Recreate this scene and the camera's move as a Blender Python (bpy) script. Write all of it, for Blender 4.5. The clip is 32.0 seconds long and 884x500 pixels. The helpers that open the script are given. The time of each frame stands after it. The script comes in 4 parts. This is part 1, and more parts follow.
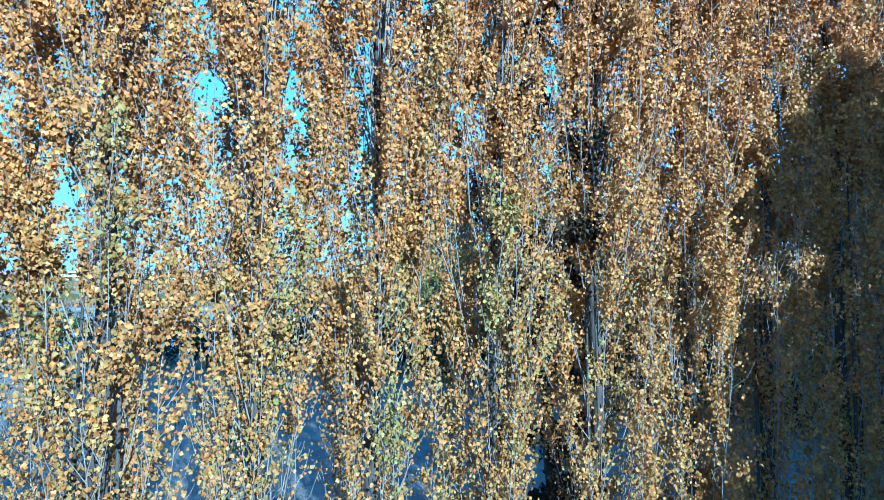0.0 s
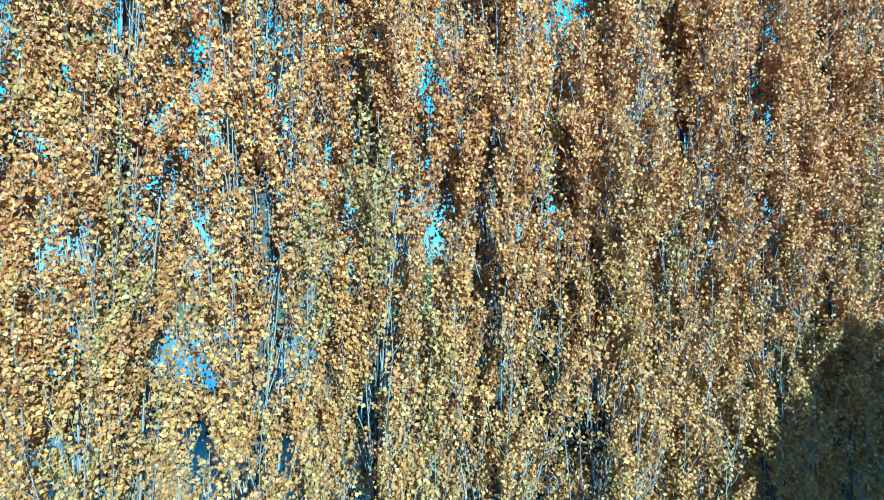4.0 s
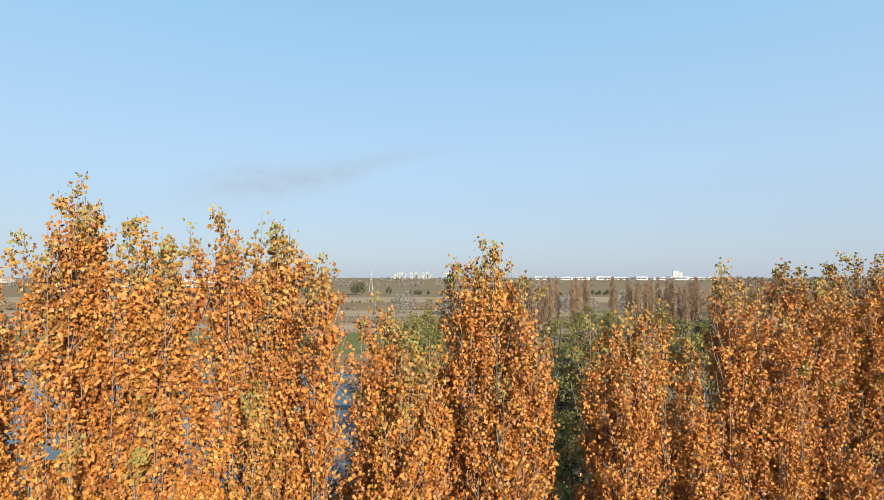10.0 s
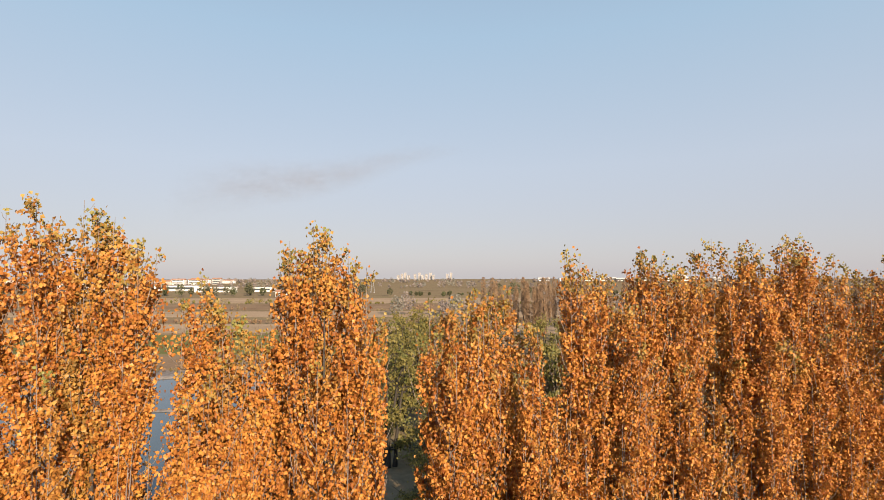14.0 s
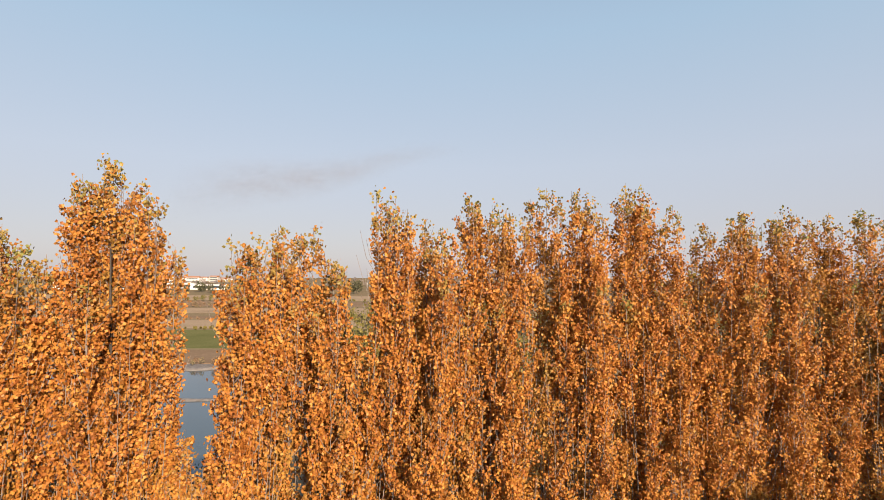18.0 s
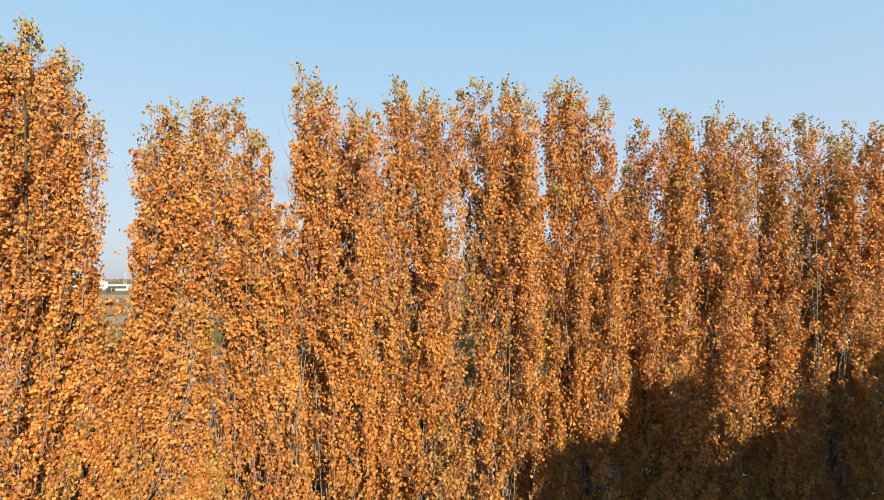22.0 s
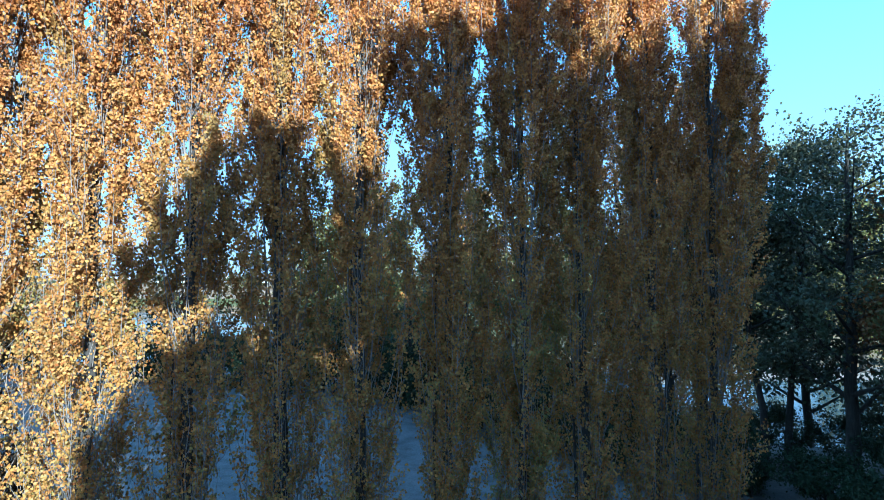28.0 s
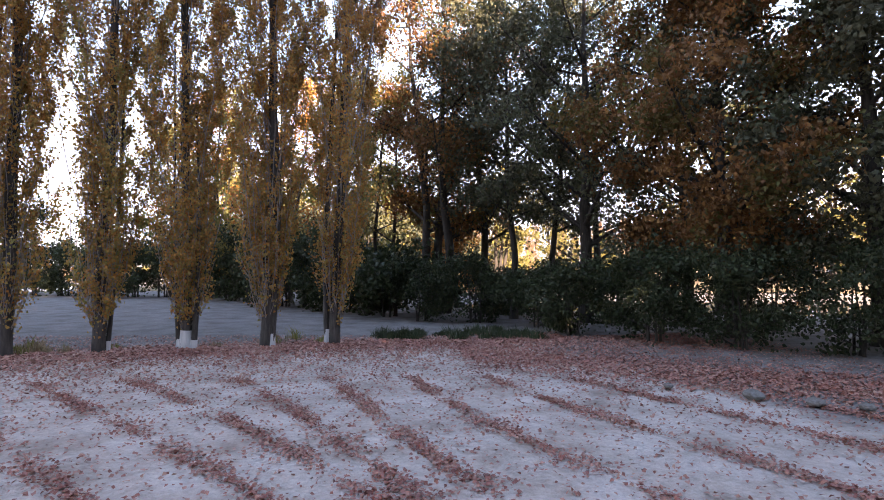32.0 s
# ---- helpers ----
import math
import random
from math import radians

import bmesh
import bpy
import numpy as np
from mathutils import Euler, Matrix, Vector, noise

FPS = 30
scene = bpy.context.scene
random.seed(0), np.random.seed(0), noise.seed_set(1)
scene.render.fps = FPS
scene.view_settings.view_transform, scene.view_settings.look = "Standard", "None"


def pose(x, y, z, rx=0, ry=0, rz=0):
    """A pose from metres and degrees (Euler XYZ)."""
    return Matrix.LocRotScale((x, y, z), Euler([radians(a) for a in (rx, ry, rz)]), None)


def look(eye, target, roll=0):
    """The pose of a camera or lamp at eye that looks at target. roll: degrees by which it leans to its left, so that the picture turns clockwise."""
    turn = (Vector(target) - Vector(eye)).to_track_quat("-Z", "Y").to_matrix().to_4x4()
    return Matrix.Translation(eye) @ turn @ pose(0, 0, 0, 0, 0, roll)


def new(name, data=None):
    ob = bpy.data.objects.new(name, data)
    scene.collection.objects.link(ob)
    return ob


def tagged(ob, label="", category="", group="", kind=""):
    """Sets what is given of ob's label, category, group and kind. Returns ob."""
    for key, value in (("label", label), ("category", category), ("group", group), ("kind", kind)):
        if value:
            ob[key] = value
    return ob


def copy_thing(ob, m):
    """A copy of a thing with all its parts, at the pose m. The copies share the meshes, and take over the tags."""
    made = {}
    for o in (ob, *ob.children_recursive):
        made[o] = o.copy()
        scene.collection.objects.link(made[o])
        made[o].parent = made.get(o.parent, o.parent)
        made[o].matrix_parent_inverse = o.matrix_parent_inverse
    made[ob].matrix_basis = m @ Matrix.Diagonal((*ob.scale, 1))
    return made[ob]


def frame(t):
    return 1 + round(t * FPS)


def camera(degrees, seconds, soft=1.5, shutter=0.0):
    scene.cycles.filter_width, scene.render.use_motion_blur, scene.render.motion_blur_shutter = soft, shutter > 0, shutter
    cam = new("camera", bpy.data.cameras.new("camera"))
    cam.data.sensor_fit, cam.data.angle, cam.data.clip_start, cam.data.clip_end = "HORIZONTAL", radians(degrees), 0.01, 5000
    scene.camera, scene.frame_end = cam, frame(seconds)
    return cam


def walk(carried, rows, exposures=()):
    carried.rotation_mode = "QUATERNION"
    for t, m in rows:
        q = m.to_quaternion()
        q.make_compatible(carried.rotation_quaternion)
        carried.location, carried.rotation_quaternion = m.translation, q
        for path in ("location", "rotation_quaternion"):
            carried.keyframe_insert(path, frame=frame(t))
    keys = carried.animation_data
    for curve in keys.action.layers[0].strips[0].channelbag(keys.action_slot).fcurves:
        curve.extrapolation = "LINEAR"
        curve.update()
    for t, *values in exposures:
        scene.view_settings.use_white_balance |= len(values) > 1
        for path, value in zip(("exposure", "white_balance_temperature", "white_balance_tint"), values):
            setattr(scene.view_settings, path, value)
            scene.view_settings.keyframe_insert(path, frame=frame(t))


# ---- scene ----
cam = camera(80.0, 32.0, soft=0.9)
PATH = [
    (0.0, pose(-0.000, 0.000, 8.800, 92.73, -0.03, -0.01)),
    (0.5, pose(-0.003, -0.016, 9.139, 92.77, -0.05, -0.01)),
    (1.0, pose(0.004, -0.042, 9.698, 92.81, -0.01, 0.08)),
    (1.5, pose(0.022, -0.075, 10.350, 92.84, -0.01, 0.16)),
    (2.0, pose(0.036, -0.120, 11.100, 92.86, -0.05, 0.22)),
    (2.5, pose(0.032, -0.159, 11.950, 92.87, -0.08, 0.21)),
    (4.5, pose(0.056, -0.245, 16.271, 92.72, -0.32, 0.13)),
    (5.0, pose(0.019, -0.310, 17.494, 92.70, -0.21, 0.07)),
    (5.5, pose(-0.011, -0.352, 18.807, 92.79, -0.16, -0.04)),
    (6.0, pose(-0.029, -0.404, 20.170, 92.98, -0.03, -0.06)),
    (6.5, pose(-0.013, -0.473, 21.525, 93.26, 0.03, 0.04)),
    (7.0, pose(0.010, -0.563, 23.004, 93.44, 0.09, 0.16)),
    (7.5, pose(0.017, -0.664, 24.634, 93.30, 0.13, 0.17)),
    (8.0, pose(0.011, -0.741, 26.132, 92.85, 0.06, 0.12)),
    (8.5, pose(-0.003, -0.755, 26.663, 92.75, 0.07, 0.04)),
    (9.0, pose(-0.036, -0.777, 26.765, 92.75, 0.06, -0.01)),
    (9.5, pose(-0.085, -0.800, 26.877, 92.73, 0.01, -0.03)),
    (10.0, pose(-0.152, -0.828, 26.900, 92.72, -0.00, -0.11)),
    (10.5, pose(-0.186, -0.860, 26.885, 92.72, -0.04, -0.14)),
    (11.0, pose(-0.135, -0.889, 26.838, 92.73, -0.00, -0.12)),
    (11.5, pose(-0.004, -0.921, 26.779, 92.73, 0.05, -0.13)),
    (12.0, pose(0.237, -0.987, 26.732, 92.70, 0.05, -0.10)),
    (12.5, pose(0.721, -1.074, 26.706, 92.57, 0.01, 0.20)),
    (13.0, pose(1.538, -1.125, 26.681, 92.56, -0.01, 0.56)),
    (13.5, pose(2.565, -1.123, 26.625, 92.67, 0.02, 0.62)),
    (14.0, pose(3.663, -1.090, 26.559, 92.85, 0.08, 0.31)),
    (14.5, pose(4.798, -1.065, 26.519, 92.99, 0.21, 0.01)),
    (15.0, pose(5.948, -1.073, 26.479, 93.10, 0.28, -0.16)),
    (15.5, pose(6.978, -1.014, 26.464, 93.16, 0.29, -0.47)),
    (17.5, pose(8.349, -1.104, 25.544, 92.71, -0.22, 0.21)),
    (18.0, pose(8.350, -1.096, 25.086, 92.79, -0.22, 0.21)),
    (18.5, pose(8.343, -1.078, 24.680, 92.74, -0.20, 0.21)),
    (19.0, pose(8.344, -1.067, 24.272, 92.74, -0.14, 0.20)),
    (19.5, pose(8.415, -1.066, 23.862, 92.72, -0.05, 0.15)),
    (20.0, pose(8.581, -1.058, 23.473, 92.65, 0.03, 0.15)),
    (20.5, pose(8.866, -1.068, 23.062, 92.70, 0.10, 0.17)),
    (21.0, pose(9.271, -1.073, 22.641, 92.73, 0.13, 0.27)),
    (21.5, pose(9.769, -1.073, 22.218, 92.78, 0.17, 0.34)),
    (22.0, pose(10.359, -1.054, 21.804, 92.80, 0.22, 0.38)),
    (22.5, pose(10.990, -1.021, 21.403, 92.79, 0.36, 0.32)),
    (23.0, pose(11.668, -1.011, 20.968, 92.83, 0.40, 0.21)),
    (23.5, pose(12.360, -0.995, 20.517, 92.91, 0.40, 0.09)),
    (24.0, pose(13.046, -0.956, 20.059, 93.07, 0.41, 0.07)),
    (24.5, pose(13.699, -0.896, 19.345, 93.26, 0.34, 0.13)),
    (25.0, pose(13.964, -0.749, 18.119, 93.24, -0.01, 0.01)),
    (25.5, pose(13.942, -0.613, 16.848, 93.22, -0.47, -0.26)),
    (27.5, pose(14.281, -0.786, 11.427, 92.99, -0.10, 0.75)),
    (28.0, pose(14.420, -0.723, 10.018, 93.01, -0.12, 0.69)),
    (28.5, pose(14.848, -0.664, 8.771, 92.97, -0.14, 0.62)),
    (29.0, pose(15.853, -0.589, 7.482, 92.83, -0.13, 0.54)),
    (29.5, pose(17.432, -0.484, 6.281, 92.82, -0.11, 0.58)),
    (30.0, pose(19.199, -0.386, 5.225, 92.79, -0.03, 0.34)),
    (30.5, pose(21.063, -0.293, 4.252, 92.65, -0.00, -0.02)),
    (31.0, pose(22.924, -0.233, 3.460, 92.50, -0.01, -0.42)),
    (31.5, pose(24.648, -0.189, 2.866, 92.36, -0.10, -0.87)),
    (32.0, pose(26.183, -0.151, 2.334, 92.31, -0.26, -1.02)),
]

EXPOSURES = [
    (0.0, 1.40, 3560, -14),
    (2.0, 1.50, 3440, -18),
    (5.0, 1.48, 3220, -32),
    (6.0, 1.32, 3560, -32),
    (7.0, 1.22, 3850, -22),
    (8.0, 1.02, 4550, -12),
    (9.0, 0.92, 5500, -4),
    (11.0, 0.89, 6500, 8),
    (13.0, 0.83, 7400, 15),
    (20.0, 0.84, 7500, 17),
    (23.0, 1.08, 5800, -4),
    (25.5, 1.28, 4500, -15),
    (28.0, 1.70, 4250, -9),
    (29.0, 2.00, 4550, 6),
    (29.6, 2.16, 5450, 14),
    (31.0, 2.62, 6700, 24),
    (32.0, 2.78, 7400, 29),
]
walk(cam, PATH, EXPOSURES)

# ---- world and sun ----
SUN_AZ, SUN_EL = radians(26), radians(21)
world = bpy.data.worlds.new("sky")
scene.world = world
world.use_nodes = True
wn = world.node_tree.nodes
wl = world.node_tree.links
wn.clear()
sky = wn.new("ShaderNodeTexSky")
sky.sky_type = "NISHITA"
sky.sun_disc = False
sky.sun_elevation = SUN_EL
sky.sun_rotation = radians(180) - SUN_AZ
sky.air_density = 1.0
sky.dust_density = 1.0
sky.ozone_density = 2.0
bg = wn.new("ShaderNodeBackground")
bg.inputs["Strength"].default_value = 0.09
wo = wn.new("ShaderNodeOutputWorld")
# thin autumn haze over the whole sky: lilac-grey low down, pale blue above
tc = wn.new("ShaderNodeTexCoord")
sep = wn.new("ShaderNodeSeparateXYZ")
wl.new(tc.outputs["Generated"], sep.inputs[0])
hz = wn.new("ShaderNodeValToRGB")
for k, (p, c) in enumerate([(0.0, (3.35, 3.55, 4.1)), (0.10, (3.25, 3.75, 4.6)), (0.2, (3.2, 4.0, 5.1)), (0.42, (2.4, 3.8, 5.3)), (0.62, (1.85, 3.0, 4.5)), (1.0, (1.0, 2.0, 3.9))]):
    if k > 1:
        hz.color_ramp.elements.new(p)
    e = hz.color_ramp.elements[k]
    e.position, e.color = p, (*c, 1)
wl.new(sep.outputs["Z"], hz.inputs[0])
wm = wn.new("ShaderNodeMix")
wm.data_type = "RGBA"
wm.inputs[0].default_value = 0.85
wl.new(sky.outputs[0], wm.inputs[6])
wl.new(hz.outputs[0], wm.inputs[7])
wl.new(wm.outputs[2], bg.inputs["Color"])
wl.new(bg.outputs[0], wo.inputs["Surface"])

SUN_DIR = Vector((math.sin(SUN_AZ) * math.cos(SUN_EL), -math.cos(SUN_AZ) * math.cos(SUN_EL), math.sin(SUN_EL)))
sun_data = bpy.data.lights.new("sun", "SUN")
sun_data.energy = 5.0
sun_data.angle = radians(0.5)
sun_data.color = (1.0, 0.86, 0.68)
sun = new("sun", sun_data)
sun.matrix_world = look(SUN_DIR * 100, (0, 0, 0))


# ---- materials ----
def material(name, rough=0.8):
    m = bpy.data.materials.new(name)
    m.use_nodes = True
    nt = m.node_tree
    b = nt.nodes["Principled BSDF"]
    b.inputs["Roughness"].default_value = rough
    b.inputs["Specular IOR Level"].default_value = 0.3
    return m, nt, b


def ramp(nt, stops):
    r = nt.nodes.new("ShaderNodeValToRGB")
    e = r.color_ramp.elements
    while len(e) < len(stops):
        e.new(0.5)
    for k, (p, c) in enumerate(stops):
        e[k].position = p
        e[k].color = (*c, 1)
    return r


def noise_node(nt, scale, detail=4, rough=0.55, vec=None, stretch=None):
    n = nt.nodes.new("ShaderNodeTexNoise")
    n.inputs["Scale"].default_value = scale
    n.inputs["Detail"].default_value = detail
    n.inputs["Roughness"].default_value = rough
    if vec is None:
        vec = nt.nodes.new("ShaderNodeTexCoord").outputs["Object"]
    if stretch:
        mp = nt.nodes.new("ShaderNodeMapping")
        mp.inputs["Scale"].default_value = stretch
        nt.links.new(vec, mp.inputs[0])
        vec = mp.outputs[0]
    nt.links.new(vec, n.inputs["Vector"])
    return n


def mix_rgb(nt, a, b, fac):
    m = nt.nodes.new("ShaderNodeMix")
    m.data_type = "RGBA"
    for sock, v in ((m.inputs[6], a), (m.inputs[7], b), (m.inputs[0], fac)):
        if hasattr(v, "links"):
            nt.links.new(v, sock)
        else:
            sock.default_value = (*v, 1) if isinstance(v, tuple) else v
    return m.outputs[2]


def add_bump(nt, bsdf, height, strength, distance):
    b = nt.nodes.new("ShaderNodeBump")
    b.inputs["Strength"].default_value = strength
    b.inputs["Distance"].default_value = distance
    nt.links.new(height, b.inputs["Height"])
    nt.links.new(b.outputs[0], bsdf.inputs["Normal"])


def leaf_material(name, stops, green, thin=0.35, gloss=0.2):
    """Leaves: a colour of its own for each leaf, drifts over the crown, light that passes through."""
    m, nt, b = material(name, 0.48)
    b.inputs["Specular IOR Level"].default_value = gloss
    geo = nt.nodes.new("ShaderNodeNewGeometry")
    big = noise_node(nt, 0.45, 3)
    mid = noise_node(nt, 2.2, 2)
    add = nt.nodes.new("ShaderNodeMath")
    add.operation = "MULTIPLY_ADD"
    add.inputs[1].default_value = 0.5
    nt.links.new(geo.outputs["Random Per Island"], add.inputs[0])
    sm = nt.nodes.new("ShaderNodeMath")
    sm.operation = "ADD"
    sm.inputs[1].default_value = -0.25
    avg = nt.nodes.new("ShaderNodeMath")
    avg.operation = "MULTIPLY_ADD"
    avg.inputs[1].default_value = 0.5
    nt.links.new(mid.outputs[0], avg.inputs[0])
    half = nt.nodes.new("ShaderNodeMath")
    half.operation = "MULTIPLY"
    half.inputs[1].default_value = 0.5
    nt.links.new(big.outputs[0], half.inputs[0])
    nt.links.new(half.outputs[0], avg.inputs[2])
    nt.links.new(avg.outputs[0], sm.inputs[0])
    nt.links.new(sm.outputs[0], add.inputs[2])
    r = ramp(nt, stops)
    nt.links.new(add.outputs[0], r.inputs[0])
    at = nt.nodes.new("ShaderNodeAttribute")
    at.attribute_name = "fresh"
    col = mix_rgb(nt, r.outputs[0], green, at.outputs["Fac"])
    nt.links.new(col, b.inputs["Base Color"])
    tr = nt.nodes.new("ShaderNodeBsdfTranslucent")
    nt.links.new(col, tr.inputs[0])
    ms = nt.nodes.new("ShaderNodeMixShader")
    ms.inputs[0].default_value = thin
    nt.links.new(b.outputs[0], ms.inputs[1])
    nt.links.new(tr.outputs[0], ms.inputs[2])
    nt.links.new(ms.outputs[0], nt.nodes["Material Output"].inputs["Surface"])
    return m


GOLD = leaf_material("poplar_leaf", [(0.0, (0.07, 0.022, 0.010)), (0.28, (0.28, 0.092, 0.023)), (0.52, (0.48, 0.19, 0.042)), (0.8, (0.59, 0.295, 0.068)), (1.0, (0.66, 0.42, 0.17))], (0.23, 0.225, 0.065), thin=0.2, gloss=0.3)
OAK = leaf_material("dark_green_leaf", [(0.0, (0.042, 0.043, 0.026)), (0.6, (0.092, 0.094, 0.052)), (1.0, (0.20, 0.17, 0.09))], (0.09, 0.105, 0.048), thin=0.15)
RUST = leaf_material("russet_leaf", [(0.0, (0.07, 0.04, 0.02)), (0.5, (0.20, 0.09, 0.03)), (1.0, (0.36, 0.19, 0.06))], (0.10, 0.11, 0.03), thin=0.3)
OLIVE = leaf_material("olive_leaf", [(0.0, (0.10, 0.085, 0.03)), (0.5, (0.21, 0.18, 0.055)), (1.0, (0.38, 0.30, 0.10))], (0.15, 0.17, 0.05))
BROWN = leaf_material("bare_brown_twig", [(0.0, (0.17, 0.115, 0.08)), (0.5, (0.30, 0.20, 0.125)), (1.0, (0.44, 0.30, 0.18))], (0.22, 0.20, 0.11))
# distance haze painted into the leaf: paler and greyer than the near woods
HAZEWOOD = leaf_material("hazed_wood_leaf", [(0.0, (0.18, 0.155, 0.15)), (0.5, (0.28, 0.24, 0.22)), (1.0, (0.38, 0.32, 0.27))], (0.22, 0.23, 0.18))
SHRUB = leaf_material("shrub_leaf", [(0.0, (0.02, 0.028, 0.014)), (0.6, (0.045, 0.058, 0.026)), (1.0, (0.11, 0.10, 0.045))], (0.05, 0.07, 0.028), thin=0.15)
FALLEN = leaf_material("fallen_leaf", [(0.0, (0.16, 0.06, 0.05)), (0.4, (0.36, 0.15, 0.115)), (0.7, (0.49, 0.26, 0.19)), (1.0, (0.61, 0.46, 0.35))], (0.42, 0.30, 0.13), thin=0.1)
# brown leaf with the gap's shade put into the colour
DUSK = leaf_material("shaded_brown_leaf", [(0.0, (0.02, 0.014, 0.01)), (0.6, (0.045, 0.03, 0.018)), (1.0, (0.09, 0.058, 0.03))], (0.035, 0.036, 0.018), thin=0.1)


def bark_material(name, dark, light, scale=14):
    m, nt, b = material(name, 0.9)
    n = noise_node(nt, scale, 6, 0.65, stretch=(1, 1, 0.16))
    p = noise_node(nt, 1.1, 3)
    r = ramp(nt, [(0.3, dark), (0.7, light)])
    nt.links.new(n.outputs[0], r.inputs[0])
    col = mix_rgb(nt, r.outputs[0], tuple(0.6 * v for v in dark), p.outputs[0])
    nt.links.new(col, b.inputs["Base Color"])
    add_bump(nt, b, n.outputs[0], 0.7, 0.03)
    return m


BARK = bark_material("poplar_bark", (0.04, 0.034, 0.03), (0.17, 0.145, 0.125))
TWIG = bark_material("poplar_twig", (0.20, 0.165, 0.145), (0.52, 0.45, 0.40), 30)
DARKBARK = bark_material("dark_bark", (0.035, 0.03, 0.025), (0.12, 0.10, 0.08))
WHITEWASH = bark_material("whitewash", (0.55, 0.54, 0.52), (0.82, 0.81, 0.79), 20)


def ground_material(name, stops, scale=0.35, fine=9.0, bump=0.5, stretch=None, behind=None):
    """Matt earth; behind = a second set of colours beyond the poplars and by the belt, with shade painted in."""
    m = bpy.data.materials.new(name)
    m.use_nodes = True
    nt = m.node_tree
    nt.nodes.remove(nt.nodes["Principled BSDF"])
    b = nt.nodes.new("ShaderNodeBsdfDiffuse")
    b.inputs["Roughness"].default_value = 0.0
    nt.links.new(b.outputs[0], nt.nodes["Material Output"].inputs["Surface"])
    n1 = noise_node(nt, scale, 6, 0.6, stretch=stretch)
    n2 = noise_node(nt, fine, 5, 0.7)
    r = ramp(nt, stops)
    nt.links.new(n1.outputs[0], r.inputs[0])
    r2 = ramp(nt, [(0.3, (0.62, 0.62, 0.62)), (0.7, (1.0, 1.0, 1.0))])
    nt.links.new(n2.outputs[0], r2.inputs[0])
    mu = nt.nodes.new("ShaderNodeMix")
    mu.data_type = "RGBA"
    mu.blend_type = "MULTIPLY"
    mu.inputs[0].default_value = 0.8
    col = r.outputs[0]
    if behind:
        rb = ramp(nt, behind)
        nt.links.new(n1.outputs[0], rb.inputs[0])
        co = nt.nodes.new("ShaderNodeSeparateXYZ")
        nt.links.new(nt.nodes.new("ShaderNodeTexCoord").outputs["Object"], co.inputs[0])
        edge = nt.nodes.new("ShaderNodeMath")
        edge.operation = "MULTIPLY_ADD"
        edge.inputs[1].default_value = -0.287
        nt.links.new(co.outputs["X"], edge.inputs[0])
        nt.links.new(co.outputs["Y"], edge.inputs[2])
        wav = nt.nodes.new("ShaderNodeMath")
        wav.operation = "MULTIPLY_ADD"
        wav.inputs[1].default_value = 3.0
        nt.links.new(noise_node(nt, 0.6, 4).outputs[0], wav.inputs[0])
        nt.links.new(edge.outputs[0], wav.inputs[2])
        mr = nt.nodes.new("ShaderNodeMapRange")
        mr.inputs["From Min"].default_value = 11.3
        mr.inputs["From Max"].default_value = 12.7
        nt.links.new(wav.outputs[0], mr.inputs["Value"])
        # the darker earth, shade painted in with it, also begins in a bow at the foot of the belt
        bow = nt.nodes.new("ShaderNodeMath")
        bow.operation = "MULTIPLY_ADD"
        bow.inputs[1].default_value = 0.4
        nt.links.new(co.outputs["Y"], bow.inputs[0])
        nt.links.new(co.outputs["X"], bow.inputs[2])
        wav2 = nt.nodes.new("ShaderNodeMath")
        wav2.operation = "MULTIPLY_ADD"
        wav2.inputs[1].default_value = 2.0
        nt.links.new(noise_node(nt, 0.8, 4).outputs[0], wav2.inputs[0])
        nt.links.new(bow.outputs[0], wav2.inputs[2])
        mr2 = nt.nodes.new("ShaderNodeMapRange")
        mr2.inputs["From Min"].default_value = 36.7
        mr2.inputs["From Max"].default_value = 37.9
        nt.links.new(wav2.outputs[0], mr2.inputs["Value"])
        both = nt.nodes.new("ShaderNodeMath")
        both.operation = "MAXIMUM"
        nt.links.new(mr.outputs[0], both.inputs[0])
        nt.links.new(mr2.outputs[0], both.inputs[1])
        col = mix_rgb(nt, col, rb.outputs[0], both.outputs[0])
    nt.links.new(col, mu.inputs[6])
    nt.links.new(r2.outputs[0], mu.inputs[7])
    nt.links.new(mu.outputs[2], b.inputs["Color"])
    if bump:
        add_bump(nt, b, n2.outputs[0], bump, 0.06)
    return m


# the behind stops are darker earth with part of the trees' shade painted in
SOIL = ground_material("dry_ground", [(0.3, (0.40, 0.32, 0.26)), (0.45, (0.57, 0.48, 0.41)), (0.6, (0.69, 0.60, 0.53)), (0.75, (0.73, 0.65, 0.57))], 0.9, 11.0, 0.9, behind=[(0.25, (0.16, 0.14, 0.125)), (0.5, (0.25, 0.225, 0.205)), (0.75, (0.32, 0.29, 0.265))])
PLAIN = ground_material("plain_earth", [(0.3, (0.20, 0.15, 0.09)), (0.5, (0.28, 0.21, 0.13)), (0.7, (0.24, 0.20, 0.115))], 0.02, 0.8, 0)
STUBBLE = ground_material("stubble", [(0.3, (0.36, 0.26, 0.17)), (0.7, (0.46, 0.34, 0.23))], 0.03, 0.9, 0)
PLOUGHED = ground_material("ploughed_earth", [(0.3, (0.23, 0.155, 0.10)), (0.7, (0.33, 0.23, 0.15))], 0.03, 0.9, 0)
GREENFIELD = ground_material("young_crop", [(0.3, (0.15, 0.155, 0.06)), (0.7, (0.21, 0.20, 0.085))], 0.05, 1.5, 0)
BANKSOIL = ground_material("pale_gravel", [(0.3, (0.40, 0.36, 0.29)), (0.7, (0.52, 0.48, 0.40))], 0.3, 3)
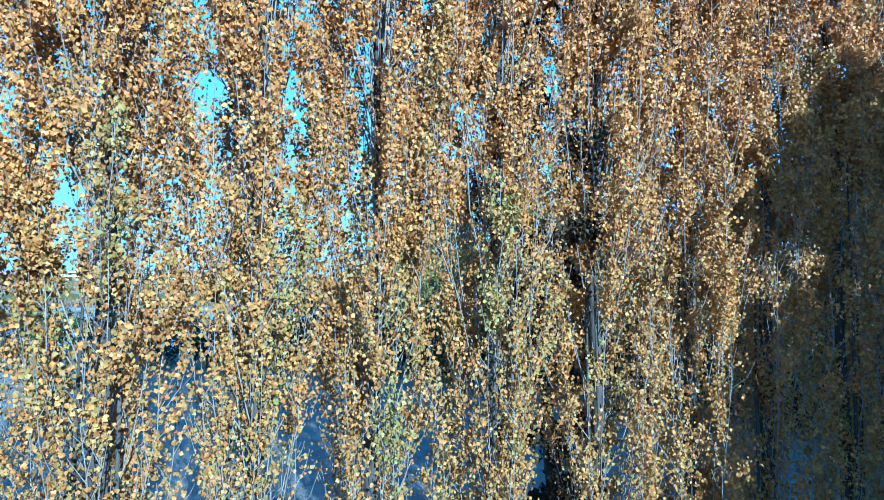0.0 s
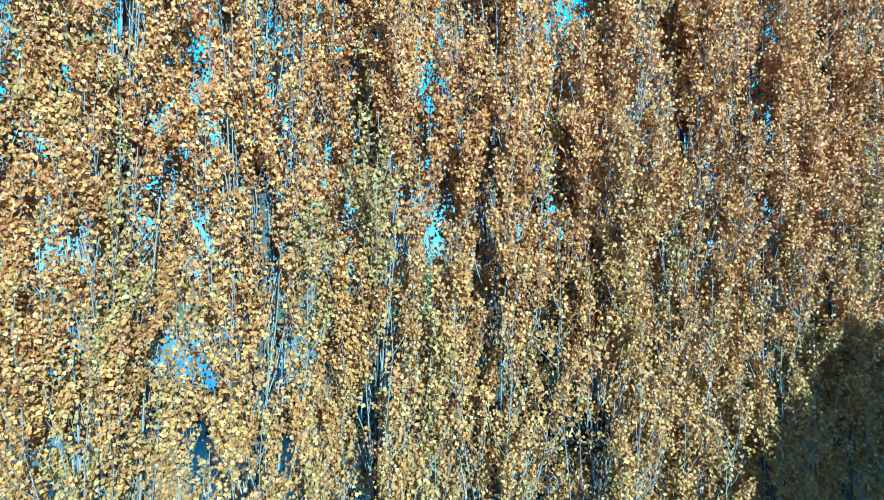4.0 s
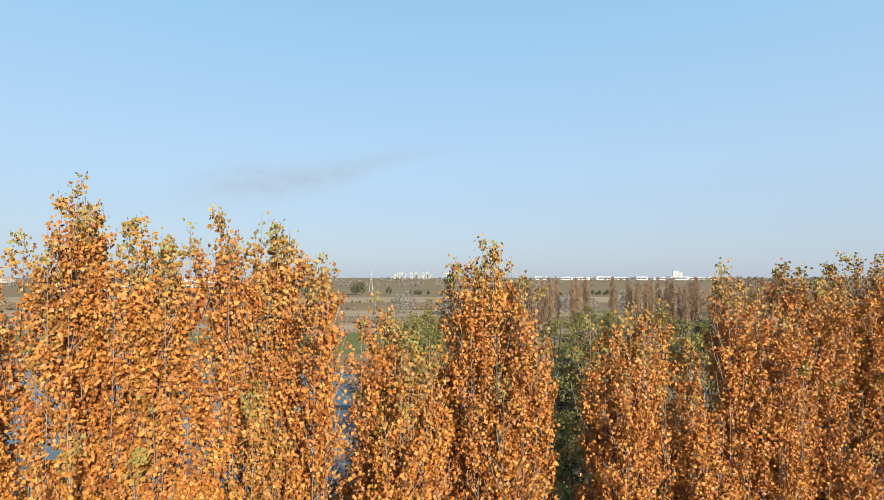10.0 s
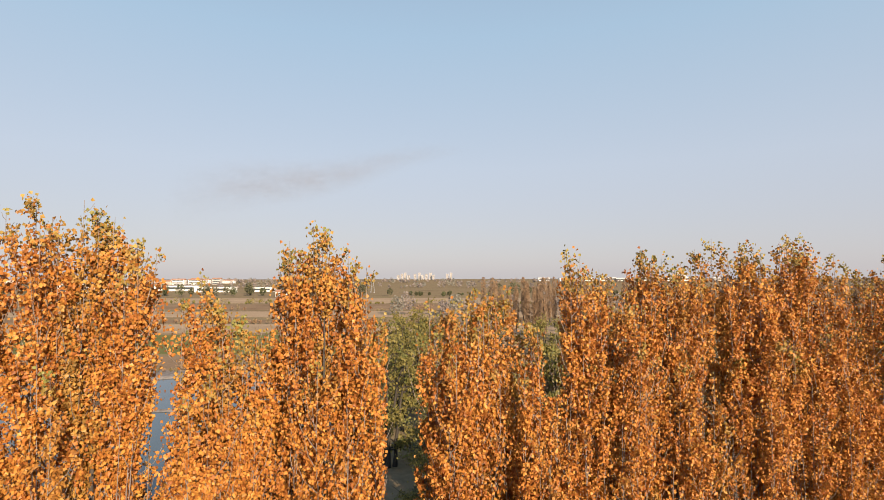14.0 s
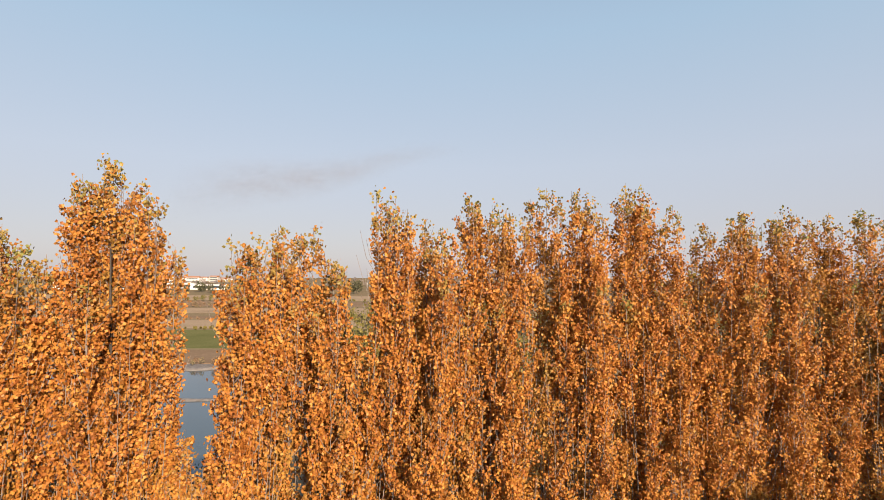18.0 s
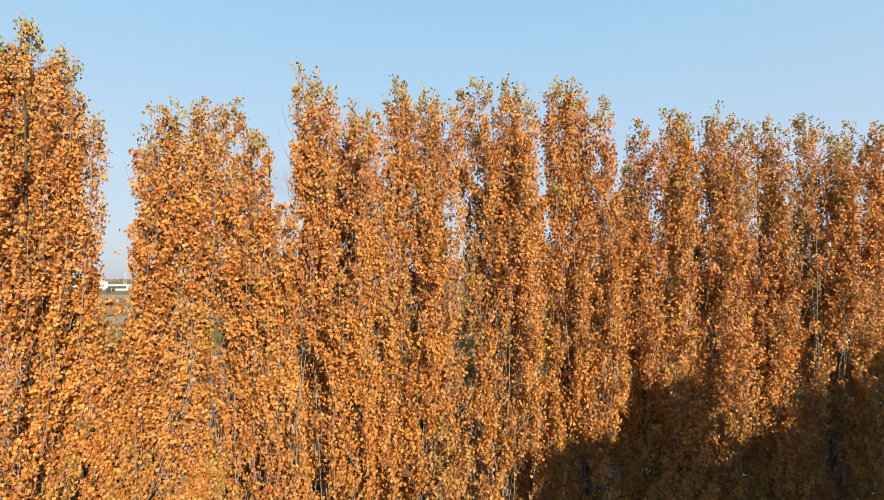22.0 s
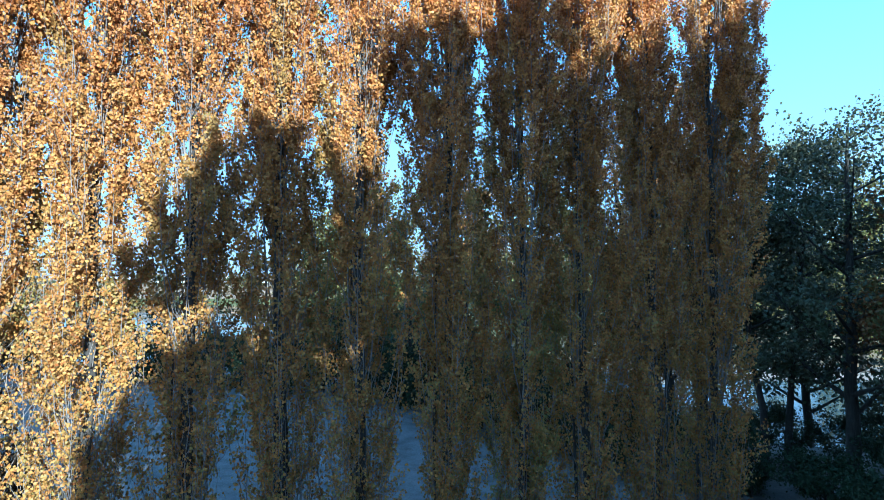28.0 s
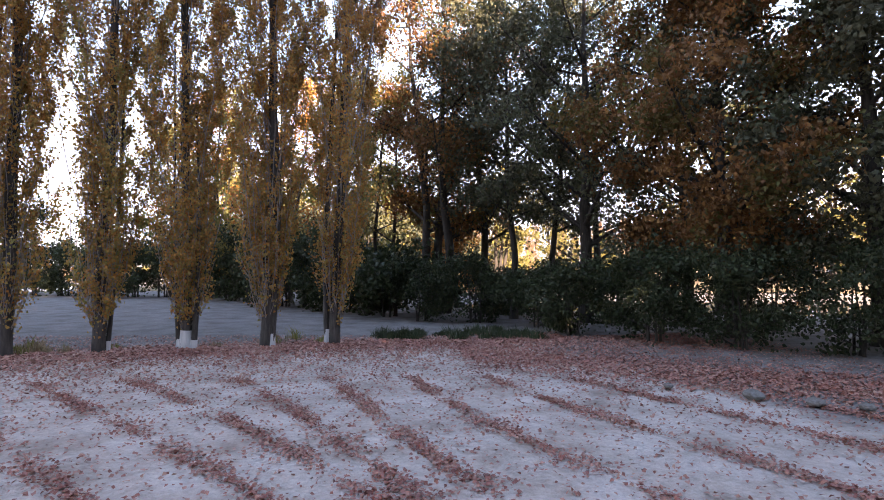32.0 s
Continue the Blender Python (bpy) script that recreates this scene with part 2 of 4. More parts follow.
STONE = ground_material("pale_stone", [(0.3, (0.19, 0.175, 0.155)), (0.7, (0.30, 0.28, 0.25))], 2.0, 14)

WATER, nt_, b_ = material("pond_water", 0.06)
b_.inputs["Base Color"].default_value = (0.05, 0.075, 0.085, 1)
b_.inputs["IOR"].default_value = 1.33
b_.inputs["Specular IOR Level"].default_value = 0.6
add_bump(nt_, b_, noise_node(nt_, 0.6, 4).outputs[0], 0.15, 0.05)


def wall_material(name, c):
    m, nt, b = material(name, 0.8)
    n = noise_node(nt, 0.15, 4)
    nt.links.new(mix_rgb(nt, c, tuple(v * 0.8 for v in c), n.outputs[0]), b.inputs["Base Color"])
    return m


WHITEWALL = wall_material("white_render", (0.78, 0.77, 0.74))
GREYWALL = wall_material("grey_render", (0.50, 0.48, 0.46))
PINKWALL = wall_material("warm_render", (0.62, 0.50, 0.42))
ROOFTILE = wall_material("clay_roof", (0.38, 0.20, 0.13))
FLATROOF = wall_material("pale_roof_sheet", (0.60, 0.60, 0.60))
DARKGLASS, nt_, b_ = material("window_glass", 0.15)
b_.inputs["Base Color"].default_value = (0.06, 0.07, 0.08, 1)
STEEL, nt_, b_ = material("galvanised_steel", 0.5)
b_.inputs["Base Color"].default_value = (0.45, 0.46, 0.47, 1)
b_.inputs["Metallic"].default_value = 0.7


# ---- mesh helpers ----
def np_mesh(name, verts, quads=None, tris=None, mat=None, smooth=False):
    me = bpy.data.meshes.new(name)
    verts = np.asarray(verts, dtype=np.float32)
    me.vertices.add(len(verts))
    me.vertices.foreach_set("co", verts.ravel())
    q = np.zeros((0, 4), np.int32) if quads is None else np.asarray(quads, np.int32)
    t = np.zeros((0, 3), np.int32) if tris is None else np.asarray(tris, np.int32)
    me.loops.add(q.size + t.size)
    me.loops.foreach_set("vertex_index", np.concatenate([q.ravel(), t.ravel()]).astype(np.int32))
    n = len(q) + len(t)
    me.polygons.add(n)
    start = np.concatenate([np.arange(len(q)) * 4, q.size + np.arange(len(t)) * 3]).astype(np.int32)
    me.polygons.foreach_set("loop_start", start)
    me.polygons.foreach_set("use_smooth", np.full(n, smooth, dtype=bool))
    me.update(calc_edges=True)
    if mat:
        me.materials.append(mat)
    return me


def part_np(name, me, parent, label=""):
    ob = new(name, me)
    ob.parent = parent
    if label:
        tagged(ob, label)
    return ob


def part(name, bm, mat, parent, label=""):
    me = bpy.data.meshes.new(name)
    bm.to_mesh(me)
    bm.free()
    me.materials.append(mat)
    return part_np(name, me, parent, label)


def tube(path, radii, sides, store):
    """One tapered tube along path; store = [verts, quads]."""
    path = np.asarray(path, float)
    n = len(path)
    d = np.gradient(path, axis=0)
    d /= np.linalg.norm(d, axis=1, keepdims=True) + 1e-9
    ref = np.array([1.0, 0.13, 0.07])
    u = np.cross(d, ref)
    u /= np.linalg.norm(u, axis=1, keepdims=True) + 1e-9
    v = np.cross(d, u)
    a = np.arange(sides) * 2 * np.pi / sides
    ring = path[:, None] + np.asarray(radii)[:, None, None] * (np.cos(a)[None, :, None] * u[:, None] + np.sin(a)[None, :, None] * v[:, None])
    base = sum(len(x) for x in store[0])
    store[0].append(ring.reshape(-1, 3))
    i = np.arange(n - 1)[:, None] * sides
    j = np.arange(sides)[None]
    k = (j + 1) % sides
    q = np.stack([i + j, i + k, i + sides + k, i + sides + j], -1).reshape(-1, 4) + base
    store[1].append(q)


def tubes_mesh(name, store, mat):
    return np_mesh(name, np.concatenate(store[0]), np.concatenate(store[1]), mat=mat, smooth=True)


def leaves_mesh(name, rng, centres, size, mat, fresh=None, hang=0.6, flat=False, ratio=0.85):
    """Folded four-cornered leaves, each an island of its own."""
    n = len(centres)
    nor = rng.normal(size=(n, 3))
    nor[:, 2] *= (1 - hang)
    if flat:
        nor = rng.normal(size=(n, 3)) * 0.35 + (0, 0, 1)
    nor /= np.linalg.norm(nor, axis=1, keepdims=True) + 1e-9
    ax = rng.normal(size=(n, 3))
    if not flat:
        ax[:, 2] -= 1.0
    ax -= (ax * nor).sum(1, keepdims=True) * nor
    ax /= np.linalg.norm(ax, axis=1, keepdims=True) + 1e-9
    side = np.cross(nor, ax)
    s = (size * rng.uniform(0.65, 1.25, n))[:, None]
    w = s * ratio * 0.5
    f = np.zeros(n) if fresh is None else np.asarray(fresh)
    a = centres - ax * s * 0.45
    b = centres + side * w - ax * s * 0.08 + nor * s * 0.12
    c = centres + ax * s * 0.55
    d = centres - side * w - ax * s * 0.08 + nor * s * 0.12
    v = np.stack([a, b, c, d], 1).reshape(-1, 3)
    i = np.arange(n) * 4
    t = np.concatenate([np.stack([i, i + 1, i + 2], 1), np.stack([i, i + 2, i + 3], 1)])
    me = np_mesh(name, v, tris=t, mat=mat)
    at = me.attributes.new("fresh", "FLOAT", "POINT")
    at.data.foreach_set("value", np.repeat(f, 4).astype(np.float32))
    return me


def empty(name, m, label, category, group="", kind=""):
    ob = new(name)
    ob.matrix_world = m
    return tagged(ob, label, category, group, kind)


def bez(p0, p1, p2, n):
    t = np.linspace(0, 1, n)[:, None]
    return (1 - t) ** 2 * p0 + 2 * t * (1 - t) * p1 + t**2 * p2


# ---- ground ----
def sm(d, w):
    x = np.clip(d / w + 0.5, 0, 1)
    return x * x * (3 - 2 * x)


def pond_a(x, y):
    """Inside-ness of the large pond, with a causeway across it."""
    wob = 3 * np.sin(x * 0.11) + 2 * np.sin(x * 0.27 + 1)
    ins = np.minimum(np.minimum(x + 190 + 6 * np.sin(y * 0.1), -22 - x + 4 * np.sin(y * 0.13)), np.minimum(y - 62 - wob, 142 + 0.12 * (x + 60) - y + wob))
    dam = np.abs(y - 107 - 0.1 * (x + 50)) - 1.6
    return np.minimum(ins, dam)


def pond_b(x, y):
    return 1.0 - np.sqrt(((x - 52) / 24) ** 2 + ((y - 43) / 12) ** 2)


def ground_z(x, y):
    near = np.clip(1 - np.hypot(x, y) / 80, 0, 1)
    z = -0.05 + 0.04 * np.sin(x * 0.21) * np.cos(y * 0.17) * near
    z = z - 1.6 * sm(pond_a(x, y), 4.0) - 1.4 * sm(pond_b(x, y) * 12, 4.0)
    return z + 0.01 * np.sin(x * 0.9 + y * 0.5) * np.sin(y * 0.7 - x * 0.3) * near


def graded(lo, hi, step, far):
    mid = np.arange(lo, hi + step, step)
    out, s, v = [], step, hi + step
    while v < far:
        s *= 1.35
        v += s
        out.append(v)
    low, s, v = [], step, lo
    while v > -far:
        s *= 1.35
        v -= s
        low.append(v)
    return np.array(low[::-1] + list(mid) + out)


gx, gy = graded(-130, 90, 1.25, 4800), graded(-30, 160, 1.25, 4800)
GX, GY = np.meshgrid(gx, gy)
GZ = ground_z(GX, GY)
nx, ny = len(gx), len(gy)
ii = (np.arange(ny - 1)[:, None] * nx + np.arange(nx - 1)[None]).ravel()
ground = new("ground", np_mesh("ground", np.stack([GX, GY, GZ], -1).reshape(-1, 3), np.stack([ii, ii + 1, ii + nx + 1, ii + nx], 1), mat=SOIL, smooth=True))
tagged(ground, "dry sandy ground with worn grass and pale earth, shade painted in behind the poplars", "ground", kind="structure")


def water_sheet(name, x0, x1, y0, y1, z, label):
    ob = new(name, np_mesh(name, [(x0, y0, z), (x1, y0, z), (x1, y1, z), (x0, y1, z)], [(0, 1, 2, 3)], mat=WATER))
    return tagged(ob, label, "water", kind="structure")


water_sheet("water_pond", -196, -16, 54, 156, -0.55, "still blue pond water crossed by a pale causeway")
water_sheet("water_pool", 27, 77, 30, 56, -0.5, "bright still water behind the dark trees")


def field(name, x0, x1, y0, y1, mat, label, skew=0.0, z=0.06):
    nxx = 12
    xs = np.linspace(x0, x1, nxx)
    edge = np.random.RandomState(int(abs(x0 + y0)) % 1000).uniform(-1.5, 1.5, (2, nxx))
    top = np.concatenate([np.stack([xs, y0 + skew * (xs - x0) + edge[0], np.full(nxx, z)], 1), np.stack([xs, y1 + skew * (xs - x0) + edge[1], np.full(nxx, z)], 1)])
    bot = top - (0, 0, 0.3)
    v = np.concatenate([top, bot])
    q = []
    for k in range(nxx - 1):
        q += [(k, k + 1, nxx + k + 1, nxx + k), (2 * nxx + k, 2 * nxx + k + 1, k + 1, k), (nxx + k, nxx + k + 1, 3 * nxx + k + 1, 3 * nxx + k)]
    ob = new(name, np_mesh(name, v, q, mat=mat))
    return tagged(ob, label, "field", kind="structure")


field("field_plain", -4500, 4500, 330, 4600, PLAIN, "brown open farmland reaching the horizon", 0, 0.03)
field("field_meadow", -900, -13, 176, 345, PLAIN, "brown meadow strips between the fields", 0, 0.02)
field("field_bank", -260, -10, 150, 176, PLOUGHED, "brown earth bank beyond the pond")
field("field_grass", -13, 420, 60, 330, PLAIN, "rough olive grass under the groves", 0, 0.02)
field("field_green", -200, 20, 180, 240, GREENFIELD, "green strip of young crop")
field("field_stubble", -420, 60, 246, 292, STUBBLE, "pale pinkish stubble field")
field("field_ploughed", -420, 80, 300, 322, PLOUGHED, "brown ploughed field")
field("field_pale", -420, 120, 345, 400, STUBBLE, "pale harvested field", 0, 0.10)
field("field_brown", -700, 160, 420, 500, PLOUGHED, "wide brown ploughed field", 0, 0.10)
field("field_far", -900, 200, 520, 640, STUBBLE, "far pale harvested field", 0, 0.10)


# ---- the poplar row ----
ROW_X = [-12.3, -10.1, -7.9, -5.7, -3.4, -1.3, 1.0, 3.4, 5.6, 7.8, 10.0, 12.0, 14.4, 16.6, 18.8, 21.0, 23.0]
# the leaders that end in the tops: place along the row, height
LOBES_WEST = [
    (-12.6, 27.6), (-11.6, 27.0), (-10.4, 27.9), (-9.4, 27.2), (-8.2, 26.8), (-7.5, 27.6), (-6.8, 28.6), (-6.35, 28.1), (-5.65, 27.9), (-5.1, 27.4),
    (-4.85, 27.8), (-4.3, 28.15), (-3.7, 28.1), (-3.2, 27.7), (-2.6, 27.3), (-1.5, 26.55), (-0.85, 25.7), (-0.4, 25.5), (0.2, 27.1), (0.75, 27.65), (1.05, 27.4), (1.65, 26.85), (2.15, 25.7),
]
LOBES_EAST = [
    (3.3, 25.9), (4.0, 26.0), (4.3, 26.25), (5.1, 26.25), (5.75, 25.45), (6.65, 27.15), (7.1, 27.05), (7.85, 26.6), (8.3, 26.3), (9.05, 27.25), (9.7, 27.05), (10.05, 26.9),
    (11.3, 27.6), (12.0, 27.5), (12.5, 27.3), (13.75, 27.85), (14.3, 27.7), (15.15, 27.2), (15.85, 25.7), (16.55, 26.75), (17.35, 26.9), (18.25, 27.25), (19.05, 27.25), (20.1, 27.25),
    (21.35, 27.25), (22.8, 27.4), (23.7, 26.5), (24.6, 27.2), (25.3, 27.0),
]
LOBES = LOBES_WEST + LOBES_EAST


# gaps between neighbouring crowns: place along the row, half width, height above which it is open
GAPS = [(2.65, 0.4, 21.3), (6.3, 0.28, 23.6), (15.7, 0.25, 24.4)]


def row_y(x):
    return 10.5 + 0.287 * x


def poplar(x, seed, share, veil):
    """Upright stem with steep flame-shaped boughs; share scales the leaves, veil those of the lower half."""
    rng = np.random.RandomState(seed)
    y = row_y(x)
    tree = empty("poplar_tree", pose(x, y, 0.0), "tall slender poplar with golden autumn leaves and a whitewashed foot", "tree", "poplars in the row")
    tips = [(lx - x, lz) for lx, lz in LOBES if min(ROW_X, key=lambda r: abs(r - lx)) == x]
    trunk = [[], []]
    top = max([z for _, z in tips] + [24.5])
    zs = np.linspace(-0.15, top - 2.0, 18)
    wob = np.cumsum(rng.normal(0, 0.05, (18, 2)), 0)
    wob -= wob[0]
    lean = np.array([np.mean([d for d, _ in tips]) if tips else 0.0, 0.0]) * 0.7
    main = np.c_[wob + lean * (np.clip(zs / top, 0, 1) ** 1.2)[:, None], zs]
    r0 = rng.uniform(0.14, 0.18)
    rad = r0 * np.clip(1 - zs / (top - 1.0), 0, 1) ** 0.9 + 0.008
    rad[0] *= 1.25
    tube(main, rad, 10, trunk)

    def stem_at(z):
        return np.array([np.interp(z, zs, main[:, 0]), np.interp(z, zs, main[:, 1]), z])

    # extra feet beside the trunk, rising close along it
    feet = []
    for k in range(rng.randint(1, 4)):
        ang = rng.uniform(0, 2 * np.pi)
        p0 = np.array([0.22 * np.cos(ang), 0.22 * np.sin(ang), -0.1])
        p2 = stem_at(rng.uniform(7, 12)) + np.array([0.35 * np.cos(ang), 0.35 * np.sin(ang), 0])
        path = bez(p0, p0 + (0.25 * np.cos(ang), 0.25 * np.sin(ang), 2.8), p2, 9)
        rr = np.linspace(rng.uniform(0.06, 0.10), 0.02, 9)
        tube(path, rr, 7, trunk)
        feet.append((p0, rr[0]))

    # boughs: where each ends, how long its leafy flame is, how wide, how full, where it leaves the stem
    boughs = []
    for dx, z in tips:
        dy = rng.uniform(-0.45, 0.4)
        boughs.append((dx, dy, z + 0.02, rng.uniform(6.0, 8.5) + (7.0 if abs(dx) > 1.3 else 0.0), 0.55, 1.1, rng.uniform(4, 13), 0.034))
        for k in range(5):
            q, r = rng.uniform(0, 2 * np.pi), rng.uniform(0.2, 0.6)
            boughs.append((dx + r * np.cos(q), dy + r * np.sin(q), z - 0.9 * r * r - rng.uniform(0.0, 0.45), rng.uniform(2.5, 5.0), 0.4, 0.9, rng.uniform(9, 17), 0.018))

    def roof(dx):
        cap = max([z - 0.8 - 1.7 * max(0.0, abs(dx - d) - 0.3) for d, z in tips] + [20.5])
        for gx_, half, gz_ in GAPS:
            if abs(x + dx - gx_) < half + 0.3:
                cap = min(cap, gz_ - 0.3)
        return cap

    count = 100
    for k in range(count):
        q = 2.4 * k + rng.uniform(-0.5, 0.5)
        z = 3.2 + 21.8 * ((k + rng.rand()) / count) ** 0.85
        w = np.interp(z, [2.5, 5, 8, 12, 17, 21, 24.5], [0.6, 0.95, 1.35, 1.45, 1.45, 1.4, 1.3]) * rng.rand() ** 0.55
        dx, dy = w * np.cos(q) + lean[0] * z / top, w * np.sin(q)
        z = min(z, roof(dx) - rng.uniform(0, 0.6))
        ln = min(rng.uniform(2.0, 4.6), z - 1.2)
        zb = max(0.5, z - ln - rng.uniform(1.0, 4.5))
        full = np.interp(z, [3, 7, 11, 16, 20, 26], [0.5 * veil, 0.75 * veil, 1.1 * veil, 1.25, 1.45, 1.1])
        boughs.append((dx, dy, z, ln, rng.uniform(0.38, 0.62), full * rng.uniform(0.35, 1.5), zb, 0.016))
    # slim shoots from the foot that stand up like a broom
    for k in range(26):
        q, z = rng.uniform(0, 2 * np.pi), rng.uniform(1.5, 6.0)
        w = np.interp(z, [1.2, 2.5, 6], [0.3, 0.62, 0.9]) * rng.uniform(0.5, 1.0)
        boughs.append((w * np.cos(q), w * np.sin(q), z, min(z - 0.5, 2.6), 0.16, 0.34, rng.uniform(0.35, 1.1), 0.010))

    cs, fr, shoots = [], [], []
    for dx, dy, z, ln, wide, full, zb, r in boughs:
        dx = min(dx, 25.5 - x - rng.uniform(0, 0.4))
        for gx_, half, gz_ in GAPS:
            if abs(x + dx - gx_) < half:
                z = min(z, gz_)
        zb = min(zb, z - ln * 0.6)
        p0, p2 = stem_at(zb), np.array([dx, dy, z])
        zc = zb + (z - zb) * rng.uniform(0.2, 0.4)
        p1 = np.array([p0[0] + (dx - p0[0]) * 1.0, p0[1] + (dy - p0[1]) * 1.0, zc])
        n = 9
        path = bez(p0, p1, p2, n)
        path[1:-1, :2] += rng.normal(0, 0.03, (n - 2, 2))
        st = [[], []]
        tube(path, np.linspace(r, 0.005, n), 4, st)
        # steep twigs on the leafy length, leaves along each
        m = max(5, int(ln * 6.5 * (wide / 0.4)))
        s = ln * (np.arange(m) + rng.rand(m)) / m
        shape = (1 - np.exp(-(s + 0.08) / 0.33)) * np.clip((ln - s) / (0.35 * ln), 0.25, 1) ** 0.6
        q = rng.uniform(0, 2 * np.pi, m)
        out = wide * shape * rng.uniform(0.35, 1.15, m)
        rise = np.clip(out * rng.uniform(1.2, 2.6, m) + 0.12, 0.15, s + 0.14)
        e = np.stack([np.interp(z - s, path[:, 2], path[:, i]) for i in (0, 1)] + [z - s], 1)
        base = np.stack([np.interp(e[:, 2] - rise, path[:, 2], path[:, i]) for i in (0, 1)] + [e[:, 2] - rise], 1)
        e[:, 0] += out * np.cos(q)
        e[:, 1] += out * np.sin(q)
        if r > 0.012:
            for a_, b_ in zip(base[::2], e[::2]):
                tube([a_, (a_ + b_) / 2 + (b_ - a_) * (0.14, 0.14, -0.08), b_], [0.0085, 0.0065, 0.004], 3, st)
        shoots.append(st)
        load = rng.gamma(1.3, 1.0, m)
        load *= full * share * 24.0 * np.clip(0.55 + 0.16 * s, 0.55, 1.15) * (0.6 + out / 0.4)
        load[s < 0.45] = np.maximum(load[s < 0.45], 9 * full)
        k = rng.poisson(load)
        i = np.repeat(np.arange(m), k)
        u = rng.beta(1.8, 1.0, len(i))[:, None]
        c = base[i] * (1 - u) + e[i] * u + rng.normal(0, 1, (len(i), 3)) * (0.065, 0.065, 0.075)
        cs.append(c)
        tuft = np.clip(1 - s[i] / 0.55, 0, 1) * (0.85 if z > 24 else 0.3)
        fr.append(tuft * (rng.rand(len(i)) < 0.75) + (rng.rand() < 0.15) * rng.uniform(0.05, 0.4))
    c, fresh = np.concatenate(cs), np.concatenate(fr)
    keep = c[:, 2] > 0.35
    for gx_, half, gz_ in GAPS:
        keep &= (np.abs(x + c[:, 0] - gx_) > half * 0.8) | (c[:, 2] < gz_)
    c, fresh = c[keep], fresh[keep]
    fresh = fresh + np.interp(c[:, 2], [0, 4, 10, 18], [0.9, 0.75, 0.5, 0.0]) * rng.rand(len(c))
    part_np("trunk", tubes_mesh("trunk", trunk, BARK), tree, "grey furrowed trunk")
    for st in shoots:
        part_np("limb", tubes_mesh("limb", st, TWIG), tree)
    part_np("crown", leaves_mesh("crown", rng, c, 0.079, GOLD, np.clip(fresh, 0, 1), ratio=1.0), tree, "golden yellow and orange leaves")
    # whitewashed feet
    for p0, r in ([(np.zeros(3), r0 * 1.02)] if rng.rand() < 0.35 else []) + feet:
        st = [[], []]
        h = rng.uniform(0.3, 0.6)
        tube([p0 + (0, 0, 0), p0 + (0.0, 0, h * 0.5), p0 + (0.01, 0, h)], [r * 1.3, r * 1.22, r * 1.15], 9, st)
        part_np("whitewash", tubes_mesh("whitewash", st, WHITEWASH), tree, "white lime-washed foot")
    return tree


for k, x in enumerate(ROW_X):
    poplar(x, 100 + k, 0.8 if x < -9 else 1.0, 0.72 if x < 13 else 0.9)


